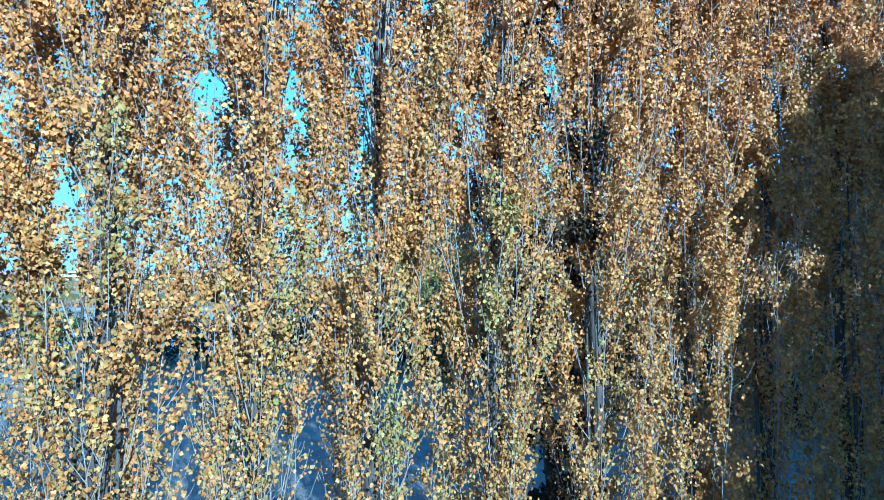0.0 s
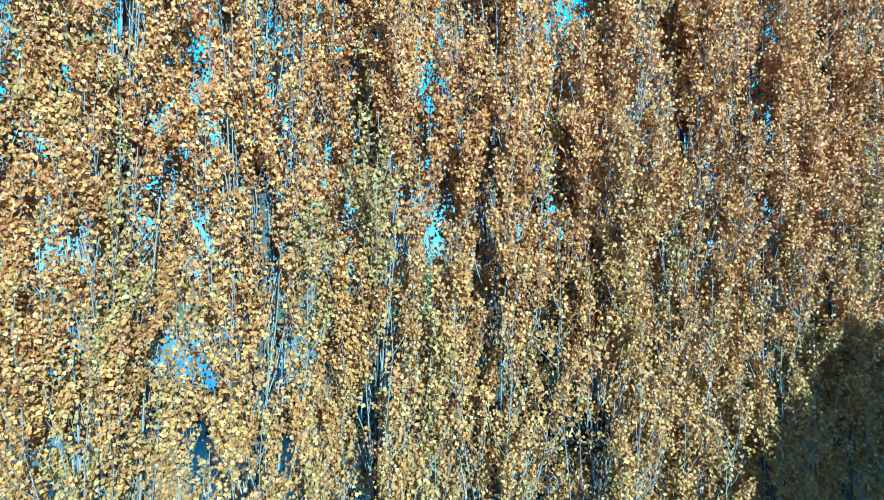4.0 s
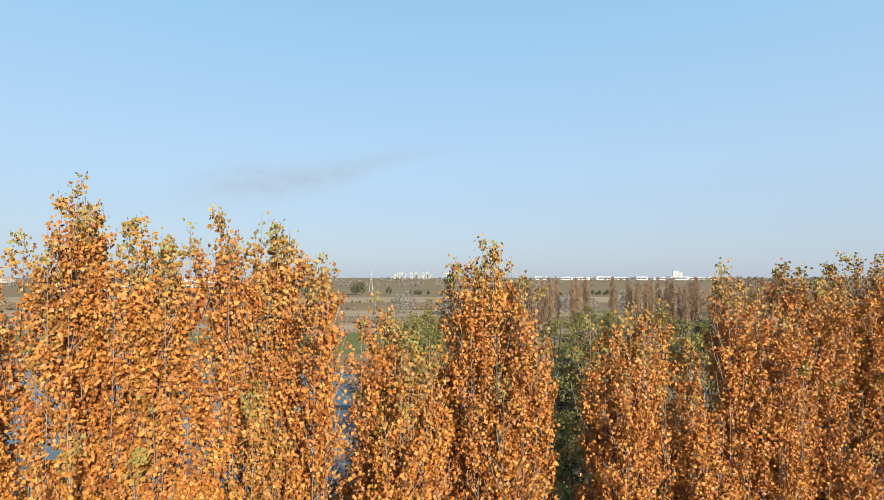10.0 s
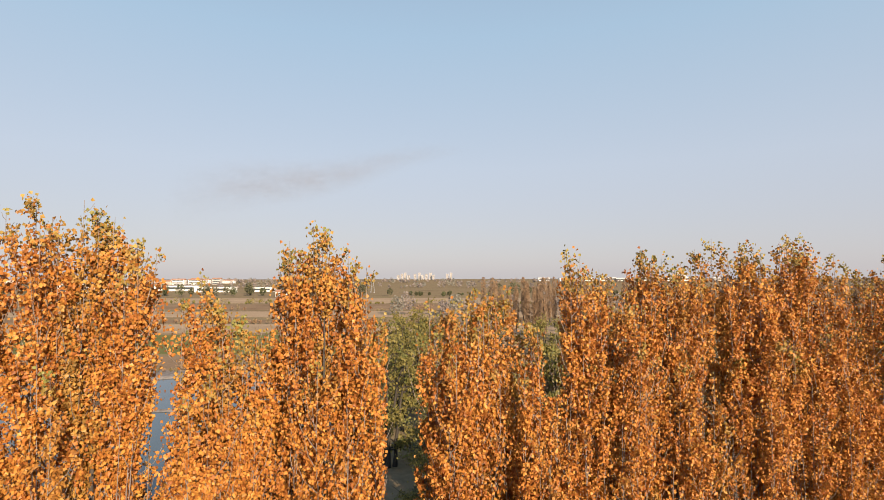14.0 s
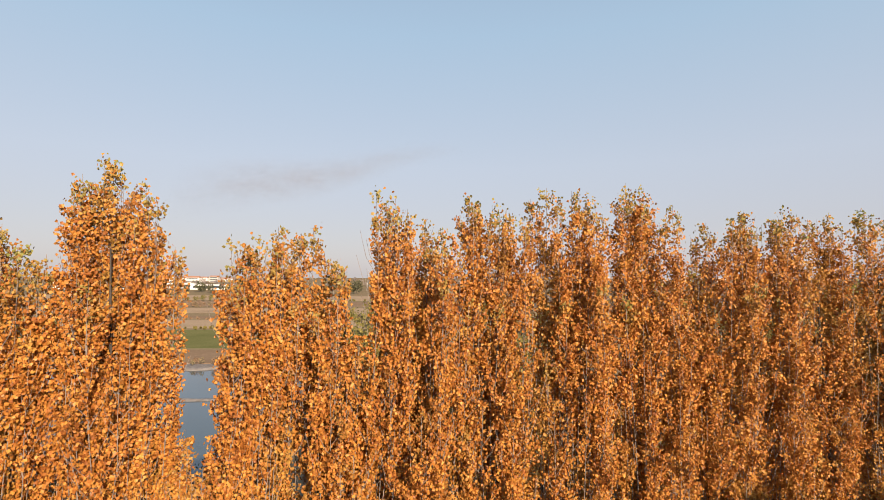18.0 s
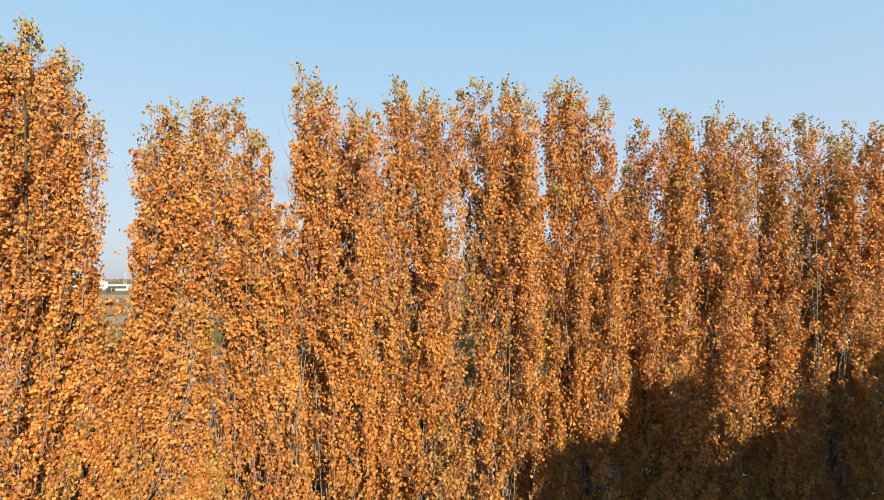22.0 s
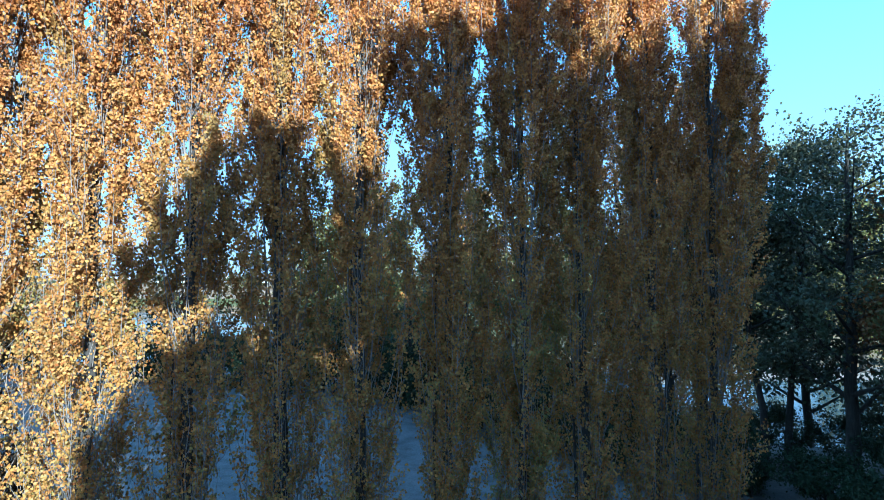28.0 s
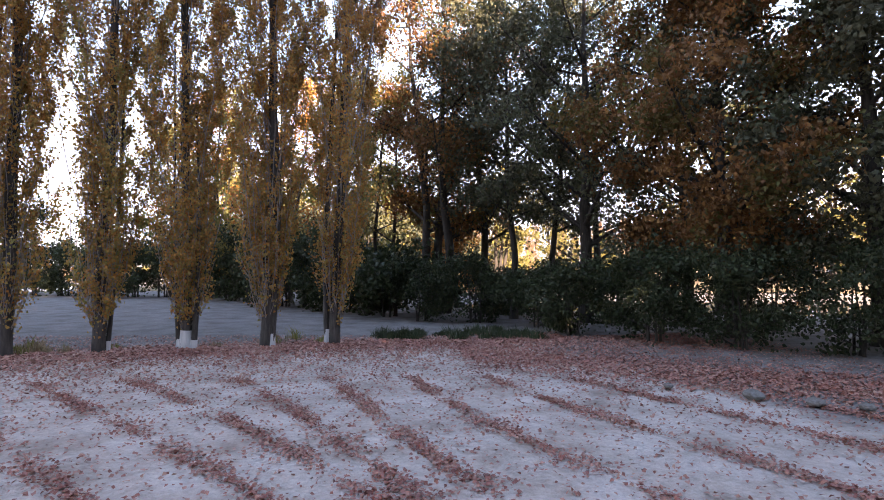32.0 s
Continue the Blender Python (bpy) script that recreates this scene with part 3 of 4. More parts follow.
# ---- broadleaved trees and shrubs ----
def broadleaf(name, m, seed, height, spread, clear, count, size, mat, label, category="tree", group="", bark=DARKBARK, r0=0.25, stems=1, drape=0.3, split=False):
    rng = np.random.RandomState(seed)
    tree = empty(name, m, label, category, group)
    trunk, limb_list, segs = [[], []], [], []
    for s in range(stems):
        a0 = rng.uniform(0, 2 * np.pi)
        off = 0.0 if stems == 1 else spread * 0.12
        base = np.array([off * np.cos(a0), off * np.sin(a0), -0.15])
        lean = rng.normal(0, 0.06, 2) * height + (np.array([np.cos(a0), np.sin(a0)]) * spread * 0.2 if stems > 1 else 0)
        tipp = np.array([lean[0], lean[1], height * rng.uniform(0.82, 0.92)])
        path = bez(base, base + (0, 0, height * 0.4), tipp, 10)
        path[1:, :2] += np.cumsum(rng.normal(0, 0.012 * height, (9, 2)), 0) * 0.5
        rr = r0 * np.linspace(1, 0.12, 10) ** 0.9
        rr[0] *= 1.3
        tube(path, rr, 8, trunk)
        nl = max(5, int(height * 1.1 / stems) + 3)
        for k in range(nl):
            u = (clear + (1 - clear) * (k + rng.rand()) / nl)
            i = min(int(u * 9), 8)
            p0 = path[i] + (path[i + 1] - path[i]) * (u * 9 - i)
            a = k * 2.4 + rng.uniform(-0.5, 0.5)
            prof = np.sin(np.pi * np.clip((u - clear) / (1 - clear) * 0.72 + 0.2, 0, 1))
            ln = spread * prof * rng.uniform(0.75, 1.1)
            up = rng.uniform(0.25, 0.8) * ln
            p2 = p0 + (ln * np.cos(a), ln * np.sin(a), up)
            p2[2] = min(p2[2], height)
            lim = bez(p0, p0 + (0.5 * ln * np.cos(a), 0.5 * ln * np.sin(a), up * 0.25 + 0.1 * ln), p2, 7)
            rl = max(0.02, rr[i] * 0.5) * np.linspace(1, 0.2, 7)
            limbs = [[], []] if split else trunk
            limb_list.append(limbs)
            tube(lim, rl, 5, limbs)
            for j in range(8):
                v = rng.uniform(0.25, 1.0)
                q = min(int(v * 6), 5)
                b0 = lim[q] + (lim[q + 1] - lim[q]) * (v * 6 - q)
                d = rng.normal(size=3) * (1, 1, 0.6)
                d += (np.cos(a) * 0.5, np.sin(a) * 0.5, 0.35)
                d /= np.linalg.norm(d)
                l2 = spread * rng.uniform(0.2, 0.42)
                b2 = b0 + d * l2
                b2[2] -= drape * l2 * 0.3
                tw = bez(b0, (b0 + b2) / 2 + (0, 0, 0.12 * l2), b2, 4)
                if split:
                    tube(tw, max(0.008, rl[q] * 0.35) * np.linspace(1, 0.25, 4), 3, limbs)
                segs.append(np.r_[tw[0], tw[-1]])
                for _ in range(2):
                    e = tw[2] + rng.normal(0, 0.16 * spread, 3) * (1, 1, 0.7)
                    segs.append(np.r_[tw[1], e])
    segs = np.array(segs)
    dens = rng.gamma(1.2, 1.0, len(segs))
    pick = rng.choice(len(segs), count, p=dens / dens.sum())
    u = rng.beta(1.6, 1.0, count)[:, None]
    c = segs[pick, :3] * (1 - u) + segs[pick, 3:6] * u + rng.normal(0, 0.045 * spread + 0.05, (count, 3))
    c[:, 2] = np.maximum(c[:, 2], 0.06)
    fresh = (rng.rand(len(segs)) < 0.25)[pick] * rng.uniform(0.2, 0.9, count)
    part_np("trunk", tubes_mesh("trunk", trunk, bark), tree)
    if split:
        for st in limb_list:
            part_np("limb", tubes_mesh("limb", st, bark), tree)
    part_np("crown", leaves_mesh("crown", rng, c, size, mat, fresh, hang=0.2), tree)
    return tree


def at(x, y, rz=0.0):
    return pose(x, y, float(ground_z(np.array(x), np.array(y))), 0, 0, rz)


# dark belt beside the row
broadleaf("oak_tree", at(33.5, 25.0), 11, 19.3, 5.5, 0.22, 13000, 0.17, OAK, "dark green broadleaved tree with a forked trunk", group="belt trees", split=True, r0=0.34)
broadleaf("oak_tree", at(30.3, 26.6), 12, 19.5, 3.8, 0.3, 14000, 0.18, OAK, "slim dark tree with a straight bare lower trunk", group="belt trees", split=True, r0=0.2)
broadleaf("oak_tree", at(32.4, 27.8), 13, 18.5, 3.8, 0.3, 13000, 0.18, OAK, "slim dark tree with a straight bare lower trunk", group="belt trees", split=True, r0=0.2)
broadleaf("maple_tree", at(37.5, 19.5), 14, 18.5, 5.5, 0.14, 54000, 0.175, RUST, "russet brown maple with thinning leaves", group="belt trees", split=True, r0=0.3)
broadleaf("oak_tree", at(41.0, 17.0), 15, 19.5, 5.0, 0.1, 44000, 0.19, OAK, "dense dark green tree", group="belt trees", split=True, r0=0.3)
broadleaf("maple_tree", at(26.5, 30.5), 16, 22.5, 5.2, 0.2, 26000, 0.19, RUST, "thin brown tree with many bare forked limbs", group="belt trees", split=True, r0=0.3, stems=3)
broadleaf("oak_tree", at(29.2, 30.2), 19, 21.5, 4.8, 0.22, 14000, 0.19, OAK, "tall dark tree beyond the end of the poplars", group="belt trees", split=True, r0=0.26)
broadleaf("oak_tree", at(38.5, 25.0), 17, 17.5, 5.0, 0.15, 9000, 0.18, OAK, "dark green tree in the belt", group="belt trees", split=True, r0=0.28)
broadleaf("oak_tree", at(46.0, 13.5), 18, 18.5, 5.5, 0.1, 26000, 0.18, OAK, "dense dark green tree", group="belt trees", split=True, r0=0.3)

for k, (x, y, h, sp) in enumerate([(36.5, 32.5, 15.0, 4.5), (42.5, 29.5, 16.0, 4.8), (47.0, 24.0, 17.0, 5.0), (52.0, 18.0, 17.0, 5.2)]):
    broadleaf("oak_tree", at(x, y, 33 * k), 50 + k, h, sp, 0.16, 2400, 0.28, OAK, "dark tree deep in the belt", group="belt trees", r0=0.28)

# slim dark tree close behind the row, shade put into its leaf colour
broadleaf("slim_brown_tree", at(2.9, 12.7), 23, 24.2, 1.7, 0.12, 24000, 0.14, DUSK, "slim dark brown tree close behind the poplars, shade put into its leaf colour", r0=0.2, drape=0.6)

# undergrowth in front of the belt and along the dirt ground
for k, (x, y, h, w) in enumerate([(25.6, 25.2, 3.0, 1.9), (28.2, 24.4, 3.1, 2.0), (31.5, 19.6, 2.6, 1.8), (33.8, 18.0, 3.2, 2.0), (36.0, 16.4, 3.1, 2.1), (38.4, 15.0, 3.2, 2.1), (41.2, 13.6, 3.2, 2.2), (35.0, 20.5, 3.4, 2.2), (30.8, 22.6, 2.4, 1.6)]):
    broadleaf("shrub", at(x, y, 40 * k), 30 + k, h, w, 0.05, 5500, 0.125, SHRUB, "dense dark green shrub at the foot of the trees", "shrub", "undergrowth", r0=0.05, stems=4)
for k, (x, y, h) in enumerate([(-22, 50.5, 4.5), (-16, 50, 5.5), (-10, 49, 8.5), (-5, 48, 4.0), (0, 46.5, 5.0), (5, 45, 7.5), (9.5, 43.0, 4.5), (13, 39, 6.0), (16.5, 35.5, 4.0), (19.5, 32.0, 5.0), (22.5, 28.8, 3.5), (-28, 52, 5.0), (-19, 51.5, 3.8), (-13, 50, 4.2), (-7.5, 49, 4.2), (-2.5, 48, 4.6), (2.5, 46.5, 4.2), (7, 45, 4.4), (11.2, 41.5, 4.2), (14.8, 38, 3.8), (18, 34.5, 4.0), (21, 31, 3.4), (24, 27.5, 2.8), (-33, 53, 4.5), (-39, 54, 4.5), (-45, 55, 5)]):
    broadleaf("hedge_shrub", at(x, y, 70 * k), 60 + k, h, 2.6 + 0.15 * h, 0.04, 3600, 0.25, SHRUB, "dark hedge shrub at the edge of the bare ground", "shrub", "hedge shrubs", r0=0.07, stems=4)

# shade trees that stand along the field on the sun's side
for k, (x, y, h, sp, bare) in enumerate([(23.5, -12.6, 26.1, 3.5, 0.04), (27.3, -12.7, 29.0, 3.4, 0.04), (30.7, -13.3, 30.4, 3.8, 0.04), (34.1, -14.1, 33.5, 4.0, 0.04), (36.7, -16.0, 34.5, 3.0, 0.78), (40.6, -15.2, 36.3, 3.2, 0.04), (45.3, -14.3, 35.0, 4.8, 0.04), (50.4, -12.2, 33.5, 5.0, 0.04), (56.0, -10.3, 33.0, 5.0, 0.04), (61.2, -9.4, 33.0, 5.0, 0.04), (26.3, -18.2, 27.9, 4.0, 0.04), (30.8, -19.5, 30.7, 4.4, 0.04), (35.2, -20.8, 33.9, 4.2, 0.04), (46.4, -22.4, 36.0, 4.2, 0.04), (41.1, -22.6, 36.5, 4.0, 0.72), (38.4, -22.4, 37.0, 3.6, 0.6), (37.6, -14.7, 15.5, 3.4, 0.04), (42.3, -25.7, 16.5, 3.2, 0.04), (24.8, -15.4, 22.0, 3.2, 0.04), (21.0, -12.4, 21.5, 2.8, 0.04)]):
    broadleaf("shade_tree", at(x, y, 50 * k), 80 + k, h, sp, bare, 4200, 1.05, OAK, "large dark green shade tree beside the field", "tree", "shade trees", r0=0.4)

# unseen trees added to stop sun spots on the ground and the belt
broadleaf("shade_tree", at(36.9, -10.2), 98, 16.5, 4.0, 0.04, 3000, 0.9, OAK, "unseen low dark green tree added to block a sun spot", "tree", "shade trees", r0=0.3)
for k, x in enumerate((41.0, 45.0, 49.0, 53.0, 57.5, 62.0)):
    broadleaf("shade_tree", at(x, -13.0 + 1.1 * k, 60 * k), 130 + k, 27.5, 4.4, 0.03, 4200, 1.0, OAK, "large dark green shade tree beside the field", "tree", "shade trees", r0=0.4)
broadleaf("willow_tree", at(59.0, 58.0), 151, 22.5, 6.5, 0.1, 8000, 0.32, OLIVE, "tall olive yellow tree beyond the pool", "tree", "hedge trees", r0=0.3, stems=3)
broadleaf("willow_tree", at(68.0, 55.0), 152, 21.0, 6.0, 0.1, 7000, 0.32, OLIVE, "tall olive yellow tree beyond the pool", "tree", "hedge trees", r0=0.3, stems=3)
for k, (x, y, h, w) in enumerate([(29.6, 28.8, 2.6, 1.8), (33.4, 29.2, 2.8, 1.9), (31.4, 31.0, 2.6, 1.8), (36.2, 28.4, 3.0, 2.0), (35.0, 24.0, 3.0, 1.9), (40.5, 22.0, 3.2, 2.2)]):
    broadleaf("shrub", at(x, y, 40 * k), 41 + k, h, w, 0.03, 5000, 0.12, SHRUB, "dense dark green shrub among the trunks", "shrub", "undergrowth", r0=0.05, stems=4)
# golden trees along the far edge of the bare ground, dark thicket behind them
for k, (x, y, h, sp, mt) in enumerate([(3.0, 47.5, 17.0, 4.0, OLIVE), (7.5, 45.0, 18.5, 4.0, GOLD), (11.5, 42.5, 19.0, 4.0, OLIVE), (15.5, 39.5, 19.5, 4.0, GOLD), (19.5, 36.8, 19.0, 3.8, OLIVE), (23.0, 34.5, 18.0, 3.6, OLIVE), (27.5, 34.5, 15.0, 3.4, GOLD)]):
    broadleaf("willow_tree", at(x, y, 61 * k), 140 + k, h, sp, 0.08, 9500, 0.21, mt, "golden olive tree behind the bare ground", "tree", "hedge trees", r0=0.16, stems=2)
for k, (x, y, h) in enumerate([(12, 62, 10), (17.5, 66, 11), (22, 72, 10), (27, 66, 10), (18, 80, 11), (8, 70, 9), (3, 64, 9)]):
    broadleaf("thicket_tree", at(x, y, 35 * k), 160 + k, h, 4.4, 0.05, 5000, 0.4, OAK, "dark thicket tree behind the bare ground", "tree", "thicket trees", r0=0.2, stems=2)

# unseen trees added far behind the field to block part of the sky light
far_side = broadleaf("shade_tree", at(-52, -42), 190, 21, 7.0, 0.05, 2500, 1.2, OLIVE, "unseen broad autumn tree added behind the field to block sky light", "tree", "closing trees", r0=0.4)
for k in range(8):
    copy_thing(far_side, at(-42 + 10 * k, -44 + 3 * (k % 3), 77 * k))

# groves behind the row
grove = []
for k, (mat, h, sp, st, lab) in enumerate([(OLIVE, 19, 5.2, 3, "olive and yellow willow in autumn leaf"), (OLIVE, 17, 4.6, 2, "olive brown tree thinning in autumn"), (BROWN, 18, 4.2, 2, "nearly bare brown tree"), (OAK, 14, 4.5, 1, "dark green round tree")]):
    grove.append(broadleaf("willow_tree" if mat is OLIVE else "grove_tree", at(-4 + 9 * k, 74 + 6 * k), 120 + k, h, sp, 0.12, 3200, 0.42, mat, lab, group="grove trees", r0=0.3, stems=st))
rg = np.random.RandomState(5)
for k in range(44):
    x, y = rg.uniform(-16, 130), rg.uniform(66, 170)
    if pond_b(np.array(x), np.array(y)) > -0.3 or x < -14 + (y - 66) * 0.02:
        continue
    src = grove[rg.choice(4, p=[0.35, 0.3, 0.2, 0.15])]
    c = copy_thing(src, at(x, y, rg.uniform(0, 360)) @ Matrix.Diagonal((1, 1, rg.uniform(0.8, 1.12), 1)))


def plantation_tree(seed, h):
    rng = np.random.RandomState(seed)
    t = empty("plantation_poplar", pose(150, 200, 0), "brown leafless slender poplar in a plantation", "tree", "plantation poplars")
    st, segs = [[], []], []
    tube([(0, 0, -0.2), (0, 0, h * 0.5), (0.1, 0, h)], [0.25, 0.14, 0.02], 6, st)
    part_np("trunk", tubes_mesh("trunk", st, DARKBARK), t)
    n = 600
    z = h * (0.15 + 0.85 * rng.beta(1.2, 1.3, n))
    w = np.interp(z / h, [0.15, 0.4, 0.8, 1.0], [0.8, 1.6, 1.5, 0.7])
    a = rng.uniform(0, 2 * np.pi, n)
    r = w * np.sqrt(rng.rand(n))
    part_np("crown", leaves_mesh("crown", rng, np.stack([r * np.cos(a), r * np.sin(a), z], 1), 1.3, BROWN, None, hang=0.9, ratio=0.28), t)
    return t


plant = [plantation_tree(200 + k, h) for k, h in enumerate((24, 26, 22))]
for k in range(120):
    x, y = 20 + rg.uniform(0, 260), 185 + rg.uniform(0, 130)
    copy_thing(plant[k % 3], at(x, y, rg.uniform(0, 360)))


# ---- distance: hedgerows, woods, farms, town ----
def wood_strip(name, x0, x1, y0, y1, h, n, size, mat, label, seed, gap=0.25):
    """A far belt of trees: crowns of uneven height side by side, with gaps."""
    rng = np.random.RandomState(seed)
    m = int((x1 - x0) / (h * 0.55))
    cx = rng.uniform(x0, x1, m)
    cy = rng.uniform(y0, y1, m)
    ch = h * rng.uniform(0.45, 1.1, m)
    ch *= np.where(np.sin(cx * 2.4 / (h * 5) + seed) + np.sin(cx * 0.9 / (h * 5) + 2 * seed) < -1.2 + 2 * gap, 0.35, 1.0)
    k = rng.randint(0, m, n)
    v = rng.normal(size=(n, 3))
    v /= np.linalg.norm(v, axis=1, keepdims=True)
    v *= rng.rand(n, 1) ** 0.33
    p = np.stack([cx[k] + v[:, 0] * ch[k] * 0.38, cy[k] + v[:, 1] * ch[k] * 0.38, ch[k] * (0.55 + 0.45 * v[:, 2])], 1)
    ob = new(name, leaves_mesh(name, rng, p, size, mat, (rng.rand(m) < 0.3)[k] * 0.6, hang=0.3))
    return tagged(ob, label, "trees", kind="stuff")


wood_strip("hedgerow", -420, 40, 240, 246, 5, 9000, 0.7, OLIVE, "low hedgerow between two fields", 1, 0.6)
wood_strip("hedgerow", -420, 60, 293, 299, 4, 9000, 0.7, BROWN, "brown hedgerow between two fields", 2, 0.3)
wood_strip("hedgerow", -500, 80, 402, 414, 6, 8000, 0.9, BROWN, "brown hedgerow with small trees", 3, 0.6)
wood_strip("hedgerow", -640, 120, 504, 516, 6, 8000, 1.0, OLIVE, "hedgerow along a field", 4, 0.5)
wood_strip("woodland", -1000, 260, 690, 780, 18, 26000, 1.8, OAK, "dark belt of far woodland", 5, 0.5)
wood_strip("woodland", 120, 1300, 380, 470, 21, 22000, 1.7, BROWN, "brown far woodland", 6, 0.1)
wood_strip("woodland", -30, 330, 340, 380, 17, 8000, 1.5, HAZEWOOD, "wood beyond the groves, haze put into its grey colour", 10, 0.3)
wood_strip("woodland", -1500, 1900, 1150, 1300, 17, 16000, 3.0, HAZEWOOD, "far woodland on the plain", 7, 0.4)
wood_strip("woodland", -3400, 3400, 2100, 2400, 20, 12000, 6.5, HAZEWOOD, "hazy woods near the horizon", 8, 0.3)
wood_strip("reeds", -190, -20, 145, 151, 2.4, 9000, 0.4, BROWN, "brown reeds on the far pond bank", 9, 0.1)


def box(bm, x0, x1, y0, y1, z0, z1):
    v = [bm.verts.new(p) for p in ((x0, y0, z0), (x1, y0, z0), (x1, y1, z0), (x0, y1, z0), (x0, y0, z1), (x1, y0, z1), (x1, y1, z1), (x0, y1, z1))]
    for f in ((3, 2, 1, 0), (4, 5, 6, 7), (0, 1, 5, 4), (1, 2, 6, 5), (2, 3, 7, 6), (3, 0, 4, 7)):
        bm.faces.new([v[i] for i in f])


def building(name, x, y, w, d, h, wall, roof, label, gable=0.0, floors=0, cat="building", group=""):
    b = empty(name, pose(x, y, 0.0), label, cat, group)
    bm = bmesh.new()
    box(bm, -w / 2, w / 2, -d / 2, d / 2, -0.5, h)
    part("wall", bm, wall, b)
    bm = bmesh.new()
    o = 0.4
    if gable:
        v = [bm.verts.new(p) for p in ((-w / 2 - o, -d / 2 - o, h + 0.01), (w / 2 + o, -d / 2 - o, h + 0.01), (w / 2 + o, d / 2 + o, h + 0.01), (-w / 2 - o, d / 2 + o, h + 0.01), (-w / 2 - o, 0, h + gable), (w / 2 + o, 0, h + gable))]
        for f in ((0, 1, 5, 4), (2, 3, 4, 5), (0, 4, 3), (1, 2, 5), (3, 2, 1, 0)):
            bm.faces.new([v[i] for i in f])
    else:
        box(bm, -w / 2 - o, w / 2 + o, -d / 2 - o, d / 2 + o, h + 0.01, h + 0.6)
    part("roof", bm, roof, b)
    for k in range(floors):
        bm = bmesh.new()
        z = (k + 0.35) * h / floors
        box(bm, -w * 0.42, w * 0.42, -d / 2 - 0.15, -d / 2 + 0.1, z, z + h / floors * 0.45)
        part("window_band", bm, DARKGLASS, b)
    return b


rt = np.random.RandomState(9)
building("warehouse", -390, 905, 62, 30, 8, WHITEWALL, FLATROOF, "long white warehouse in the fields", group="far buildings", floors=1)
building("warehouse", -318, 930, 40, 25, 7, WHITEWALL, FLATROOF, "white warehouse in the fields", group="far buildings", floors=1)
building("warehouse", -600, 880, 70, 30, 14, WHITEWALL, FLATROOF, "large pale industrial hall beyond the fields", group="far buildings", floors=2)
building("warehouse", -520, 860, 36, 24, 9, GREYWALL, FLATROOF, "grey industrial hall beyond the fields", group="far buildings", floors=1)
building("warehouse", -490, 980, 80, 30, 9, WHITEWALL, FLATROOF, "long white shed beyond the fields", group="far buildings", floors=1)
building("farmhouse", -210, 700, 20, 11, 6, WHITEWALL, ROOFTILE, "white farmhouse with a tiled roof", 3.0, 2, group="far buildings")
for k in range(26):
    building("town_house", rt.uniform(-2900, -700), rt.uniform(1700, 2100), rt.uniform(20, 55), 18, rt.uniform(9, 20), [WHITEWALL, PINKWALL, GREYWALL][k % 3], ROOFTILE, "far pale town house with a clay roof", 4.0, 3, group="far town")
# white blocks walled in grey: the haze is put into their paint
for k, dx in enumerate((-310, -284, -262, -236, -190, -160, -138, -110, -80, -60, 40, 66)):
    building("tower_block", dx * 1.05 - 20, 3950 + 12 * (k % 3), 17, 18, 34 + 9 * ((k * 7) % 3), GREYWALL, FLATROOF, "far white tower block on the horizon", 0, 8, group="far tower blocks")
for k, dx in enumerate((1752, 1776, 1800)):
    building("tower_block", dx, 3960, 19, 18, 58 - 5 * k, WHITEWALL, FLATROOF, "far white tower block on the horizon", 0, 8, group="far tower blocks")
for k in range(10):
    building("warehouse", 560 + 105 * k + rt.uniform(-20, 20), 2900, rt.uniform(60, 110), 40, rt.uniform(12, 18), WHITEWALL, FLATROOF, "far white industrial hall", 0, 1, group="far buildings")


def pylon(x, y, h):
    p = empty("pylon", pose(x, y, 0), "lattice steel power pylon in the fields", "pylon")
    for sx in (-1, 1):
        for sy in (-1, 1):
            st = [[], []]
            tube([(sx * 3, sy * 3, -0.3), (sx * 0.9, sy * 0.9, h * 0.62), (sx * 0.15, sy * 0.15, h)], [0.22, 0.17, 0.12], 4, st)
            part_np("leg", tubes_mesh("leg", st, STEEL), p)
    for z, w in ((0.66, 6), (0.78, 7), (0.9, 5)):
        st = [[], []]
        tube([(-w, 0, h * z), (0, 0, h * z + 0.5), (w, 0, h * z)], [0.1, 0.3, 0.1], 4, st)
        part_np("cross_arm", tubes_mesh("cross_arm", st, STEEL), p)
    for k in range(7):
        st = [[], []]
        z0, z1 = h * k / 8, h * (k + 1) / 8
        w0, w1 = np.interp([z0, z1], [0, h * 0.62, h], [3, 0.9, 0.15])
        s = 1 if k % 2 else -1
        tube([(-s * w0, -w0, z0), (s * w1, -w1, z1)], [0.1, 0.1], 4, st)
        part_np("brace", tubes_mesh("brace", st, STEEL), p)
    return p


pylon(-110, 830, 34)
pylon(-600, 1000, 34)


